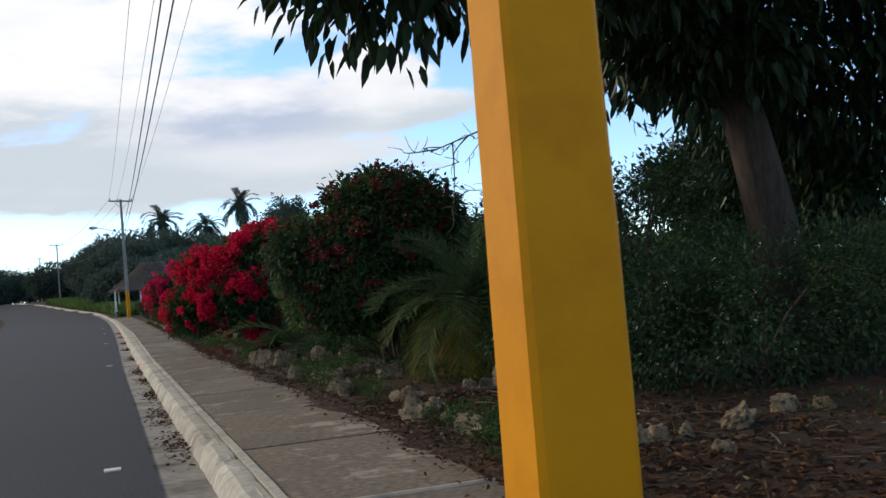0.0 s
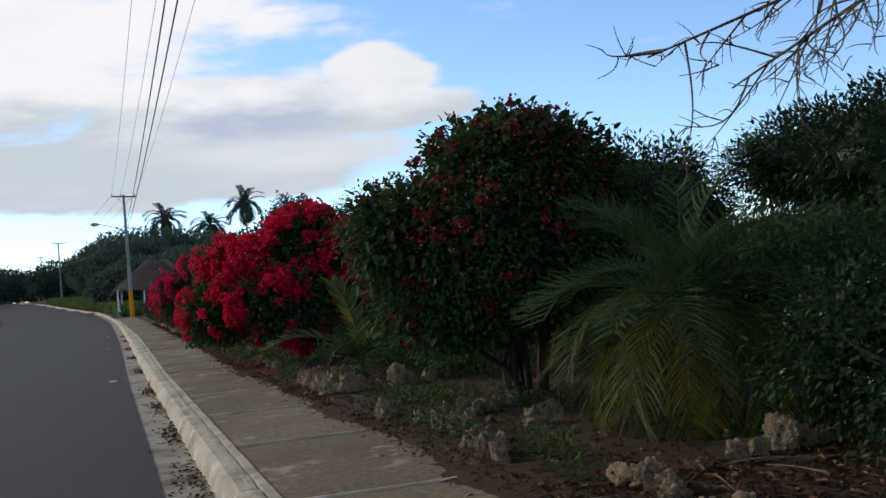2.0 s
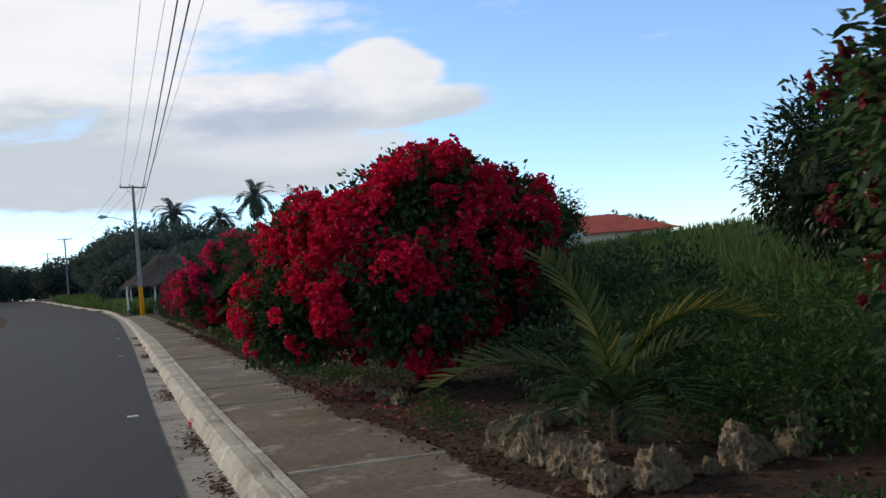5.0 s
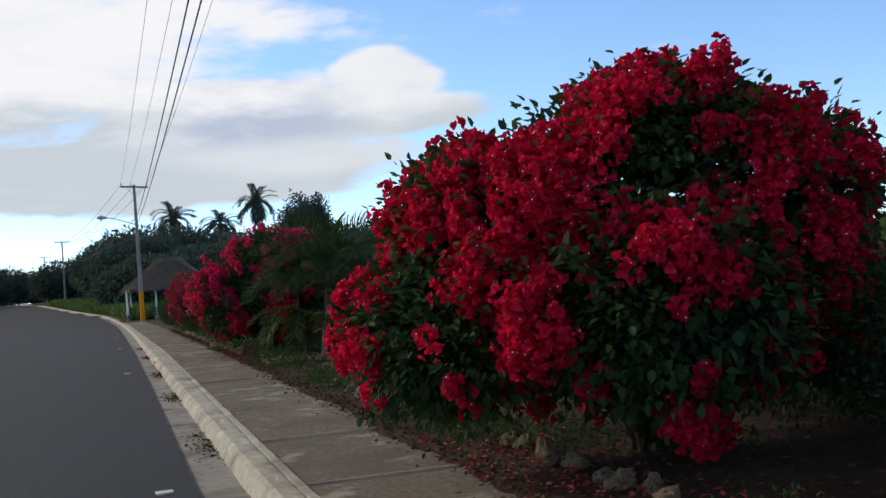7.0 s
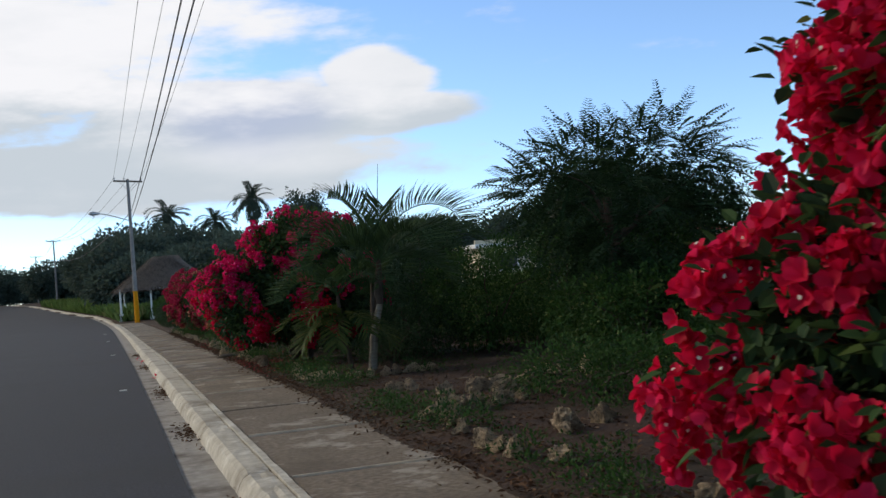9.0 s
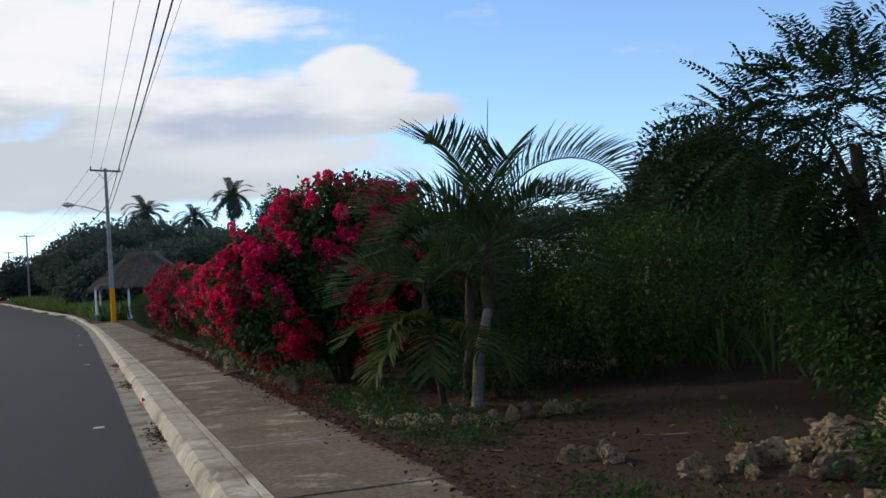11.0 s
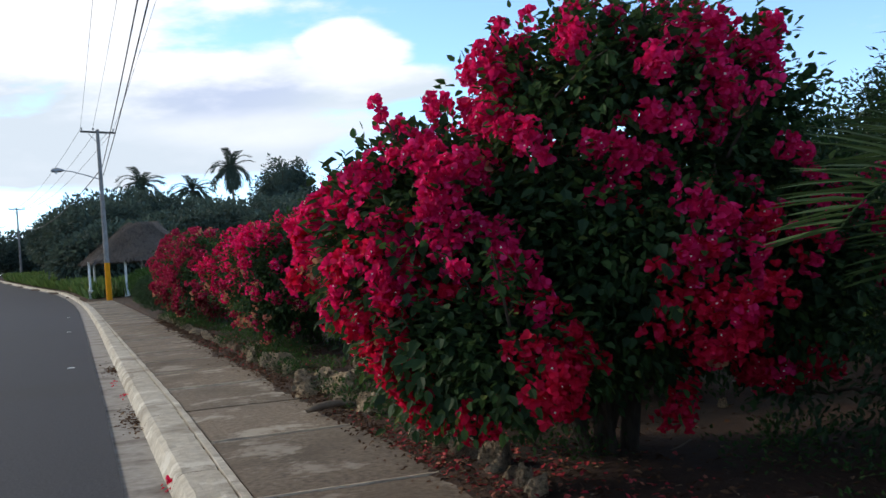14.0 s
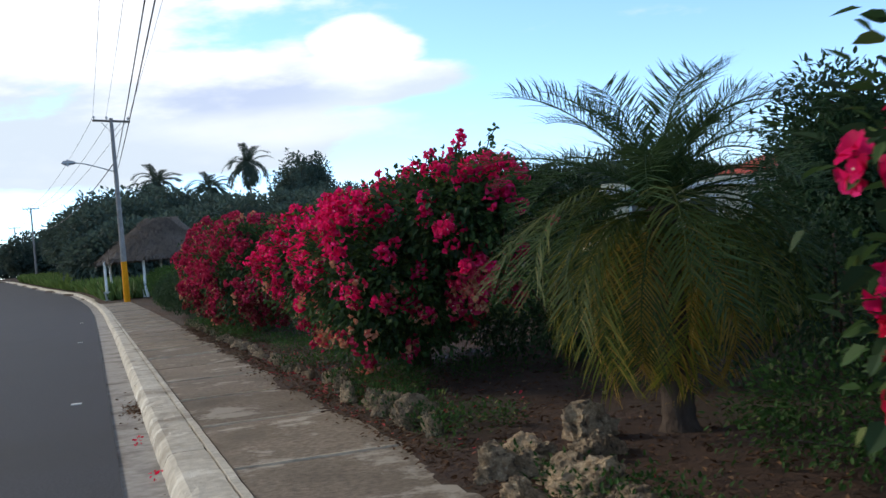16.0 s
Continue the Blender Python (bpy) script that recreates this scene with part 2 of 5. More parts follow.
M = dict(
    asphalt=material("asphalt", (0.028, 0.029, 0.033), (0.078, 0.077, 0.084), 45, 0.75, 0.5, 220, (0.05, 0.049, 0.05), 0.35, 0.004, spec=0.15),
    gutter=material("gutter_concrete", (0.27, 0.25, 0.22), (0.4, 0.37, 0.33), 12, 0.9, 0.4, 60, (0.1, 0.08, 0.06), 1.8, 0.006),
    kerb=material("kerb_concrete", (0.42, 0.38, 0.305), (0.6, 0.55, 0.455), 14, 0.9, 0.7, 45, (0.24, 0.2, 0.15), 1.5, 0.01, c4=(0.66, 0.62, 0.53)),
    walk=material("pavement_concrete", (0.115, 0.088, 0.062), (0.27, 0.215, 0.155), 24, 0.92, 0.9, 70, (0.12, 0.092, 0.062), 1.0, 0.008, per_object=0.14, c4=(0.37, 0.325, 0.26)),
    mortar=material("joint_mortar", (0.52, 0.42, 0.29), (0.66, 0.54, 0.39), 20, 0.95, 0.4, 80, (0.28, 0.24, 0.19), 3.0),
    soil=material("soil", (0.032, 0.015, 0.008), (0.066, 0.034, 0.018), 5, 0.97, 1.0, 25, (0.03, 0.027, 0.014), 0.5, 0.04),
    rock=material("limestone", (0.4, 0.27, 0.155), (0.78, 0.6, 0.38), 7, 0.95, 1.0, 16, (0.085, 0.064, 0.045), 3.2, 0.06, per_object=0.25),
    yellow=material("yellow_paint", (0.66, 0.262, 0.002), (0.71, 0.288, 0.003), 4, 0.55, 0.25, 14, (0.58, 0.215, 0.002), 2.5, 0.006, spec=0.12),
    post_grey=material("pole_concrete", (0.22, 0.21, 0.2), (0.3, 0.29, 0.28), 6, 0.9, 0.3, 40, (0.17, 0.16, 0.15), 0.8),
    chip=material("bare_patch", (0.45, 0.4, 0.33), (0.6, 0.56, 0.5), 25, 0.9, 0.3, 60),
    bark=material("bark", (0.045, 0.03, 0.021), (0.085, 0.058, 0.04), 9, 0.95, 1.0, 14, (0.1, 0.075, 0.055), 2.0, 0.03, stretch_by=(3, 3, 0.6)),
    palm_bark=material("ringed_palm_bark", (0.2, 0.17, 0.13), (0.3, 0.26, 0.2), 6, 0.9, 0.6, 20, (0.14, 0.1, 0.06), 4.0, 0.01, stretch_by=(1, 1, 6)),
    twig=material("dry_twig", (0.12, 0.09, 0.065), (0.22, 0.17, 0.12), 15, 0.95, 0.5, 40),
    thatch=material("thatch", (0.11, 0.09, 0.075), (0.2, 0.165, 0.14), 10, 0.97, 1.0, 20, (0.08, 0.065, 0.055), 1.0, 0.04, stretch_by=(4, 4, 0.8)),
    white=material("white_paint", (0.72, 0.72, 0.68), (0.8, 0.8, 0.77), 5, 0.7, 0.15, 30, (0.6, 0.58, 0.52), 1.5),
    cream=material("cream_wall_paint", (0.62, 0.54, 0.36), (0.7, 0.62, 0.44), 5, 0.8, 0.15, 30, (0.5, 0.43, 0.3), 0.7),
    tile_red=material("red_roof", (0.42, 0.07, 0.045), (0.52, 0.1, 0.06), 6, 0.8, 0.4, 30, (0.3, 0.06, 0.04), 0.8),
    wood_grey=material("weathered_wood", (0.13, 0.11, 0.09), (0.22, 0.19, 0.16), 6, 0.9, 0.5, 30, (0.09, 0.075, 0.06), 1.5, stretch_by=(4, 4, 0.5)),
    metal=material("grey_metal", (0.4, 0.41, 0.42), (0.5, 0.51, 0.52), 8, 0.45, 0.1, 30, metal=0.6),
    wire=material("black_cable", (0.02, 0.02, 0.022), (0.035, 0.035, 0.038), 8, 0.6, 0.1, 30),
    porcelain=material("grey_porcelain", (0.4, 0.4, 0.4), (0.5, 0.5, 0.5), 8, 0.3, 0.1, 30),
    dark=material("window_dark", (0.015, 0.015, 0.016), (0.03, 0.03, 0.03), 4, 0.3, 0.1, 20),
    lens=material("lamp_glass", (0.6, 0.62, 0.62), (0.7, 0.7, 0.7), 8, 0.2, 0.05, 30),
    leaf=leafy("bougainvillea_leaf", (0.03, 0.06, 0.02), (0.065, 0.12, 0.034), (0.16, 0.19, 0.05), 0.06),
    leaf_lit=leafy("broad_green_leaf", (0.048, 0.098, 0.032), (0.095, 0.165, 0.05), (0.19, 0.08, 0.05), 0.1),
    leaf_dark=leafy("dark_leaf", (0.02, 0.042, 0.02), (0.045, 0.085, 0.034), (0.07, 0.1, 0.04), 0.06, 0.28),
    leaf_mango=leafy("mango_leaf", (0.014, 0.026, 0.012), (0.035, 0.06, 0.022), None, 0, 0.18, 0.4),
    leaf_weed=leafy("weed_leaf", (0.022, 0.055, 0.013), (0.055, 0.115, 0.026), (0.22, 0.24, 0.08), 0.05, 0.35),
    # distance haze is put into this paler, bluer leaf colour
    leaf_hazed=leafy("hazed_leaf", (0.05, 0.08, 0.068), (0.095, 0.13, 0.1), None, 0, 0.35),
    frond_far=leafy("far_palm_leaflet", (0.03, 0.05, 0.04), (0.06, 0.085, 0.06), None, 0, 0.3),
    grass=leafy("tall_grass", (0.07, 0.12, 0.03), (0.14, 0.21, 0.06), (0.2, 0.2, 0.09), 0.1, 0.35),
    frond=leafy("palm_leaflet", (0.035, 0.066, 0.028), (0.075, 0.125, 0.045), None, 0, 0.3),
    frond_pale=leafy("pale_palm_leaflet", (0.085, 0.12, 0.016), (0.21, 0.2, 0.03), (0.42, 0.28, 0.05), 0.22, 0.5),
    frond_mid=leafy("green_gold_palm_leaflet", (0.045, 0.075, 0.018), (0.1, 0.125, 0.032), (0.2, 0.17, 0.05), 0.12, 0.4),
    frond_dry=leafy("dry_palm_leaflet", (0.26, 0.19, 0.035), (0.46, 0.29, 0.05), (0.36, 0.22, 0.1), 0.2, 0.35),
    bract=leafy("red_bract", (0.48, 0.004, 0.03), (0.78, 0.012, 0.07), (0.86, 0.03, 0.13), 0.25, 0.5, 0.6),
    # magenta puts the skylight on the shrub tops into the red bract colour
    bract_skylit_pink=leafy("skylit_magenta_bract", (0.62, 0.007, 0.09), (0.86, 0.018, 0.17), (0.9, 0.06, 0.28), 0.25, 0.55, 0.6),
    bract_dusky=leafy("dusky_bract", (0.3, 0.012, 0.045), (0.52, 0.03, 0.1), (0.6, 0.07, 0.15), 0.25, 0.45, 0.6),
    bract_dull=leafy("dull_bract", (0.11, 0.014, 0.022), (0.26, 0.03, 0.045), (0.26, 0.12, 0.07), 0.2, 0.4, 0.6),
    bract_old=leafy("withered_bract", (0.45, 0.2, 0.12), (0.6, 0.3, 0.18), (0.7, 0.12, 0.1), 0.3, 0.4, 0.6),
    flower=leafy("white_floret", (0.75, 0.72, 0.6), (0.85, 0.82, 0.72), None, 0, 0.3, 0.6),
    litter=leafy("dead_leaf", (0.05, 0.025, 0.013), (0.14, 0.075, 0.04), (0.26, 0.18, 0.11), 0.1, 0.05, 0.9),
    petal=leafy("fallen_petal", (0.35, 0.02, 0.04), (0.5, 0.08, 0.08), (0.4, 0.2, 0.12), 0.3, 0.1, 0.8),
)

# ---- mesh helpers ----
rng = np.random.default_rng(7)


def fast_mesh(name, V, F, smooth=False):
    """A mesh from arrays: V (n, 3), F (m, k)."""
    V, F = np.asarray(V, np.float32), np.asarray(F, np.int32)
    me = bpy.data.meshes.new(name)
    me.vertices.add(len(V))
    me.vertices.foreach_set("co", V.ravel())
    m, k = F.shape
    me.loops.add(m * k)
    me.loops.foreach_set("vertex_index", F.ravel())
    me.polygons.add(m)
    me.polygons.foreach_set("loop_start", np.arange(0, m * k, k, dtype=np.int32))
    me.polygons.foreach_set("use_smooth", np.full(m, smooth))
    me.update(calc_edges=True)
    return me


def thing(name, x, y, z, label, category, group="", kind=""):
    ob = new(name)
    ob.empty_display_size = 0.1
    ob.location = (x, y, z)
    return tagged(ob, label, category, group, kind)


def put(name, me, mat, parent=None, label="", m=None):
    """Links a mesh as one object, under its thing when parent is given (in the parent's own space)."""
    ob = new(name, me)
    if mat is not None and not me.materials:
        me.materials.append(M[mat])
    if parent is not None:
        ob.parent = parent
    if m is not None:
        ob.matrix_basis = m
    if label:
        ob["label"] = label
    return ob


def from_bm(bm, name, smooth=False):
    me = bpy.data.meshes.new(name)
    if smooth:
        for f in bm.faces:
            f.smooth = True
    bm.to_mesh(me)
    bm.free()
    return me


def box(name, sx, sy, sz, bevel=0.0, taper=1.0):
    """A box standing on z = 0, its edges rounded."""
    bm = bmesh.new()
    bmesh.ops.create_cube(bm, size=1)
    for v in bm.verts:
        k = taper if v.co.z > 0 else 1
        v.co = Vector((v.co.x * sx * k, v.co.y * sy * k, (v.co.z + 0.5) * sz))
    if bevel:
        bmesh.ops.bevel(bm, geom=bm.edges[:], offset=bevel, segments=2, affect="EDGES", profile=0.6)
    return from_bm(bm, name)


def tube_arrays(points, radii, sides=8):
    P = np.asarray(points, float)
    n = len(P)
    T = np.gradient(P, axis=0)
    T /= np.linalg.norm(T, axis=1)[:, None] + 1e-9
    ref = np.array([0.31, 0.95, 0.05])
    A = np.cross(T, ref)
    A /= np.linalg.norm(A, axis=1)[:, None] + 1e-9
    B = np.cross(T, A)
    a = np.linspace(0, 2 * np.pi, sides, endpoint=False)
    R = np.asarray(radii, float)[:, None, None]
    V = P[:, None, :] + R * (np.cos(a)[None, :, None] * A[:, None, :] + np.sin(a)[None, :, None] * B[:, None, :])
    V = V.reshape(-1, 3)
    i, j = np.meshgrid(np.arange(n - 1), np.arange(sides), indexing="ij")
    j2 = (j + 1) % sides
    F = np.stack([i * sides + j, i * sides + j2, (i + 1) * sides + j2, (i + 1) * sides + j], -1).reshape(-1, 4)
    return V, F


def join_arrays(parts):
    Vs, Fs, o = [], [], 0
    for V, F in parts:
        Vs.append(V)
        Fs.append(F + o)
        o += len(V)
    return np.concatenate(Vs), np.concatenate(Fs)


def tube(name, points, radii, sides=8):
    return fast_mesh(name, *tube_arrays(points, radii, sides), smooth=True)


def unit(v):
    return v / (np.linalg.norm(v, axis=-1, keepdims=True) + 1e-9)


def leaf_arrays(pos, along, up, length, width, fold=0.25, curl=0.0):
    """Leaves of six points, folded on the midrib: base, two shoulders each side, tip."""
    along = unit(along)
    side = unit(np.cross(along, up))
    nrm = np.cross(side, along)
    L, W = length[:, None], width[:, None]
    base, tip = pos, pos + along * L - nrm * L * curl
    out = [base]
    for s in (1, -1):
        out.append(pos + along * L * 0.28 + s * side * W * 0.5 + nrm * W * fold * 0.5)
        out.append(pos + along * L * 0.66 + s * side * W * 0.4 + nrm * W * fold * 0.4 - nrm * L * curl * 0.45)
    out.append(tip)
    n = len(pos)
    V = np.stack(out, 1).reshape(-1, 3)
    k = np.arange(n)[:, None] * 6
    F = np.concatenate([k + np.array([0, 1, 2, 5]), k + np.array([0, 5, 4, 3])], 0)
    return V, F


def rand_dirs(n):
    return unit(rng.normal(size=(n, 3)))


def scatter_leaves(centres, per, spread, length, width, droop=0.3, outward=None, fold=0.25, curl=0.1):
    """Clumps of leaves round the centres."""
    n = len(centres) * per
    c = np.repeat(centres, per, 0)
    off = np.clip(rng.normal(size=(n, 3)), -1.6, 1.6) * spread
    al = unit(off) + rand_dirs(n) * 0.7 + np.array([0, 0, -droop])
    if outward is not None:
        al = al + np.repeat(outward, per, 0) * 0.6
    up = rand_dirs(n) * 0.6 + np.array([0, 0, 1.0])
    Ls = length * rng.uniform(0.65, 1.25, n)
    return leaf_arrays(c + off, al, up, Ls, Ls * width, fold, curl)


def blob_points(blobs, n, lo, hi, seed_off=0.0):
    """Points in the outer layer of a lumpy union of ellipsoids (x, y, z, rx, ry, rz), with the way outward."""
    B = np.asarray(blobs, float)
    area = (B[:, 3] * B[:, 4] + B[:, 3] * B[:, 5] + B[:, 4] * B[:, 5])
    which = rng.choice(len(B), n * 2, p=area / area.sum())
    d = rand_dirs(n * 2)
    r = rng.uniform(lo ** 2, hi ** 2, n * 2) ** 0.5
    lump = np.array([noise.noise(Vector((dd * 2.3 + w * 7.1 + seed_off).tolist())) + 0.6 * noise.noise(Vector((dd * 5.5 + w * 3.1 + seed_off).tolist())) for dd, w in zip(d, which)])
    p = B[which, :3] + d * B[which, 3:] * (r * (0.97 + 0.24 * lump))[:, None]
    keep = np.ones(len(p), bool)
    for i, b in enumerate(B):
        q = ((p - b[:3]) / b[3:])
        keep &= (which == i) | ((q ** 2).sum(1) > 0.72)
    keep &= p[:, 2] > 0.12
    return p[keep][:n], d[keep][:n]


def petal_arrays(pos, along, up, length, width, fold=0.3):
    along = unit(along)
    side = unit(np.cross(along, up))
    nrm = np.cross(side, along)
    L, W = length[:, None], width[:, None]
    mid = pos + along * L * 0.4 + nrm * W * fold
    far = pos + along * L * 0.85 + nrm * W * fold * 0.6
    V = np.stack([pos, mid + side * W * 0.5, far + side * W * 0.36, pos + along * L, far - side * W * 0.36, mid - side * W * 0.5], 1).reshape(-1, 3)
    k = np.arange(len(pos))[:, None] * 6
    return V, np.concatenate([k + np.array([0, 1, 2, 3]), k + np.array([0, 3, 4, 5])], 0)

# ---- the lie of the land ----


def lerp_rows(rows):
    xs, ys = zip(*rows)

    def f(y):
        return float(np.interp(y, xs, ys))
    return f


road_z = lerp_rows([(-60, 0), (84, 0), (97, 0.03), (108, 0.25), (145, 1.2), (195, 2.5), (240, 3.4), (300, 4.2), (700, 6)])
edge = lerp_rows([(-60, 0.5), (-5, 0.2), (8, 0.14), (22, 0.0), (30, -0.03), (42, -0.1), (62, -0.3), (82, -0.55), (97, -0.9), (108, -1.5), (120, -2.5), (145, -6.1), (195, -12.6), (240, -19), (300, -30), (700, -120)])
foot = lerp_rows([(-60, 0.8), (-5, 0.5), (8, 0.43), (22, 0.29), (42, 0.17), (62, 0.04), (82, -0.2), (97, -0.52), (108, -1.1), (120, -2.1), (145, -5.7), (195, -12.2), (240, -18.6), (300, -29.6), (700, -119.6)])
inner = lerp_rows([(-60, 1.0), (-5, 0.75), (7, 0.68), (21, 0.56), (41, 0.56), (54, 0.42), (82, 0.12), (97, -0.2), (108, -0.8), (120, -1.8), (145, -5.4), (195, -11.9), (240, -18.3), (300, -29.3), (700, -119.3)])
walk_in = lerp_rows([(-60, 2.0), (-5, 1.7), (7, 1.64), (10, 1.68), (20, 1.5), (30, 1.6), (47, 1.66), (62, 1.62), (82, 1.5), (97, 1.3), (120, 0.8)])
WALK_END = 98.0
KERB_H = 0.13


def smooth01(t):
    t = min(1, max(0, t))
    return t * t * (3 - 2 * t)


def land_z(x, y):
    """The ground right of the pavement and beyond; under the road it stays just beneath."""
    zr = road_z(y)
    right = (walk_in(y) if y < WALK_END else inner(y)) - 0.02
    if x < edge(y) - 9.0:
        return zr + 0.1 + 0.04 * min(30, edge(y) - 9.0 - x)
    if x < right:
        return zr - 0.12
    d = x - right
    bump = 0.035 * noise.noise(Vector((x * 1.3, y * 1.3, 0))) + 0.015 * noise.noise(Vector((x * 5, y * 5, 3)))
    hill = 1.7 * smooth01((x - 4.0) / 17.0) * (1 - 0.6 * smooth01((y - 40) / 40))
    return zr + 0.135 + 0.03 * smooth01(d / 0.3) + bump * smooth01(d / 0.4) + hill


def ground_sheet():
    xs = np.concatenate([[-900, -500, -250, -120, -70, -45, -30, -20], np.arange(-14, -1, 2.0), np.arange(-1, 1.0, 0.5), np.arange(1.0, 8, 0.22), np.arange(8, 24, 1.0), [26, 30, 36, 45, 60, 90, 140, 250, 500, 900]])
    ys = np.concatenate([[-600, -200, -80, -40, -20, -10, -4], np.arange(0, 62, 0.3), np.arange(62, 130, 2.0), np.arange(130, 300, 8.0), [320, 360, 420, 520, 700, 1000, 1600]])
    V = np.array([(x, y, land_z(x, y)) for y in ys for x in xs])
    nx = len(xs)
    i, j = np.meshgrid(np.arange(len(ys) - 1), np.arange(nx - 1), indexing="ij")
    F = np.stack([i * nx + j, i * nx + j + 1, (i + 1) * nx + j + 1, (i + 1) * nx + j], -1).reshape(-1, 4)
    g = put("ground", fast_mesh("ground", V, F, True), "soil")
    tagged(g, "brown soil ground with litter beside a road", "ground", kind="structure")


ground_sheet()


def strip(name, ys, left, right, z, mat, label, category):
    V, F = [], []
    for y in ys:
        zl = road_z(y) + z
        V += [(left(y), y, zl), (right(y), y, zl), (right(y), y, zl - 0.1), (left(y), y, zl - 0.1)]
    n = len(ys)
    for i in range(n - 1):
        a, b = i * 4, i * 4 + 4
        F += [(a, a + 1, b + 1, b), (a + 1, a + 2, b + 2, b + 1), (a + 3, a, b, b + 3)]
    ob = put(name, fast_mesh(name, V, F), mat)
    return tagged(ob, label, category, kind="structure")


LONG = np.concatenate([np.arange(-60, 110, 1.0), np.arange(110, 300, 3.0), np.arange(300, 700, 20.0)])
strip("road", LONG, lambda y: edge(y) - 8.5, lambda y: edge(y), 0.022, "asphalt", "dark grey asphalt road curving away", "road")
strip("gutter", LONG, lambda y: edge(y) - 0.05, lambda y: foot(y) + 0.03, 0.0, "gutter", "pale worn concrete gutter with dirt patches", "gutter")


def kerb_mesh(y0, y1, seed):
    """A rolled kerb: a sloping face, a rounded shoulder and a flat back, chipped here and there."""
    n = max(3, int((y1 - y0) / 0.11))
    prof = [(0.0, 0.0), (0.02, 0.06), (0.045, 0.105), (0.08, 0.128), (0.13, KERB_H), (0.8, KERB_H), (1.0, KERB_H - 0.004), (1.0, -0.08)]
    V = []
    for i in range(n + 1):
        y = y0 + (y1 - y0) * i / n
        f, w = foot(y), inner(y) - foot(y) - 0.07
        for k, (u, h) in enumerate(prof):
            x = f + (u if u < 0.5 else u * w)
            chip = min(0.03, max(0, noise.noise(Vector((y * 2.6, k * 0.4, seed))) - 0.25) * 0.06) if 0 < k < 5 else 0
            wob = 0.008 * noise.noise(Vector((y * 4, k, seed + 5)))
            end = 0.012 if i in (0, n) and 0 < k < 7 else 0
            V.append((x + chip * 0.6 + wob, y, road_z(y) + h - chip * 0.8 - end + wob * 0.5))
    p = len(prof)
    F = [(i * p + k, i * p + k + 1, (i + 1) * p + k + 1, (i + 1) * p + k) for i in range(n) for k in range(p - 1)]
    return fast_mesh("kerb_segment", np.array(V), np.array(F), False)


kerb = thing("kerb", 0, 0, 0, "cream-painted rolled concrete kerb, chipped and stained", "kerb", kind="structure")
ky = -4.0
while ky < 104:
    step = 2.95
    put("kerb_segment", kerb_mesh(ky, ky + step - 0.012, 3.0), "kerb", kerb)
    ky += step
for a, b in ((104.9, 150), (150, 210), (210, 300)):
    V, F = [], []
    ys = np.arange(a, b + 0.1, 3.0)
    for y in ys:
        z = road_z(y)
        V += [(foot(y), y, z), (foot(y) + 0.05, y, z + 0.11), (foot(y) + 0.1, y, z + KERB_H), (inner(y) + 0.06, y, z + KERB_H), (inner(y) + 0.06, y, z)]
    F = [(i * 5 + k, i * 5 + k + 1, i * 5 + k + 6, i * 5 + k + 5) for i in range(len(ys) - 1) for k in range(4)]
    put("kerb_segment", fast_mesh("kerb_segment", V, F), "kerb", kerb)

# a narrow strip with a groove lies between the kerb and the slabs
V, F = [], []
ys = np.arange(-4, WALK_END, 0.2)
for y in ys:
    x = inner(y) - 0.058 + 0.006 * noise.noise(Vector((y * 3, 0, 9)))
    z = road_z(y) + KERB_H + 0.006 + 0.006 * noise.noise(Vector((y * 2, 4, 9)))
    V += [(x, y, z - 0.03), (x, y, z), (x + 0.05, y, z), (x + 0.05, y, z - 0.03)]
F = [(i * 4 + k, i * 4 + k + 1, i * 4 + k + 5, i * 4 + k + 4) for i in range(len(ys) - 1) for k in range(3)]
put("kerb_back_strip", fast_mesh("kerb_back_strip", V, F), "kerb", kerb)

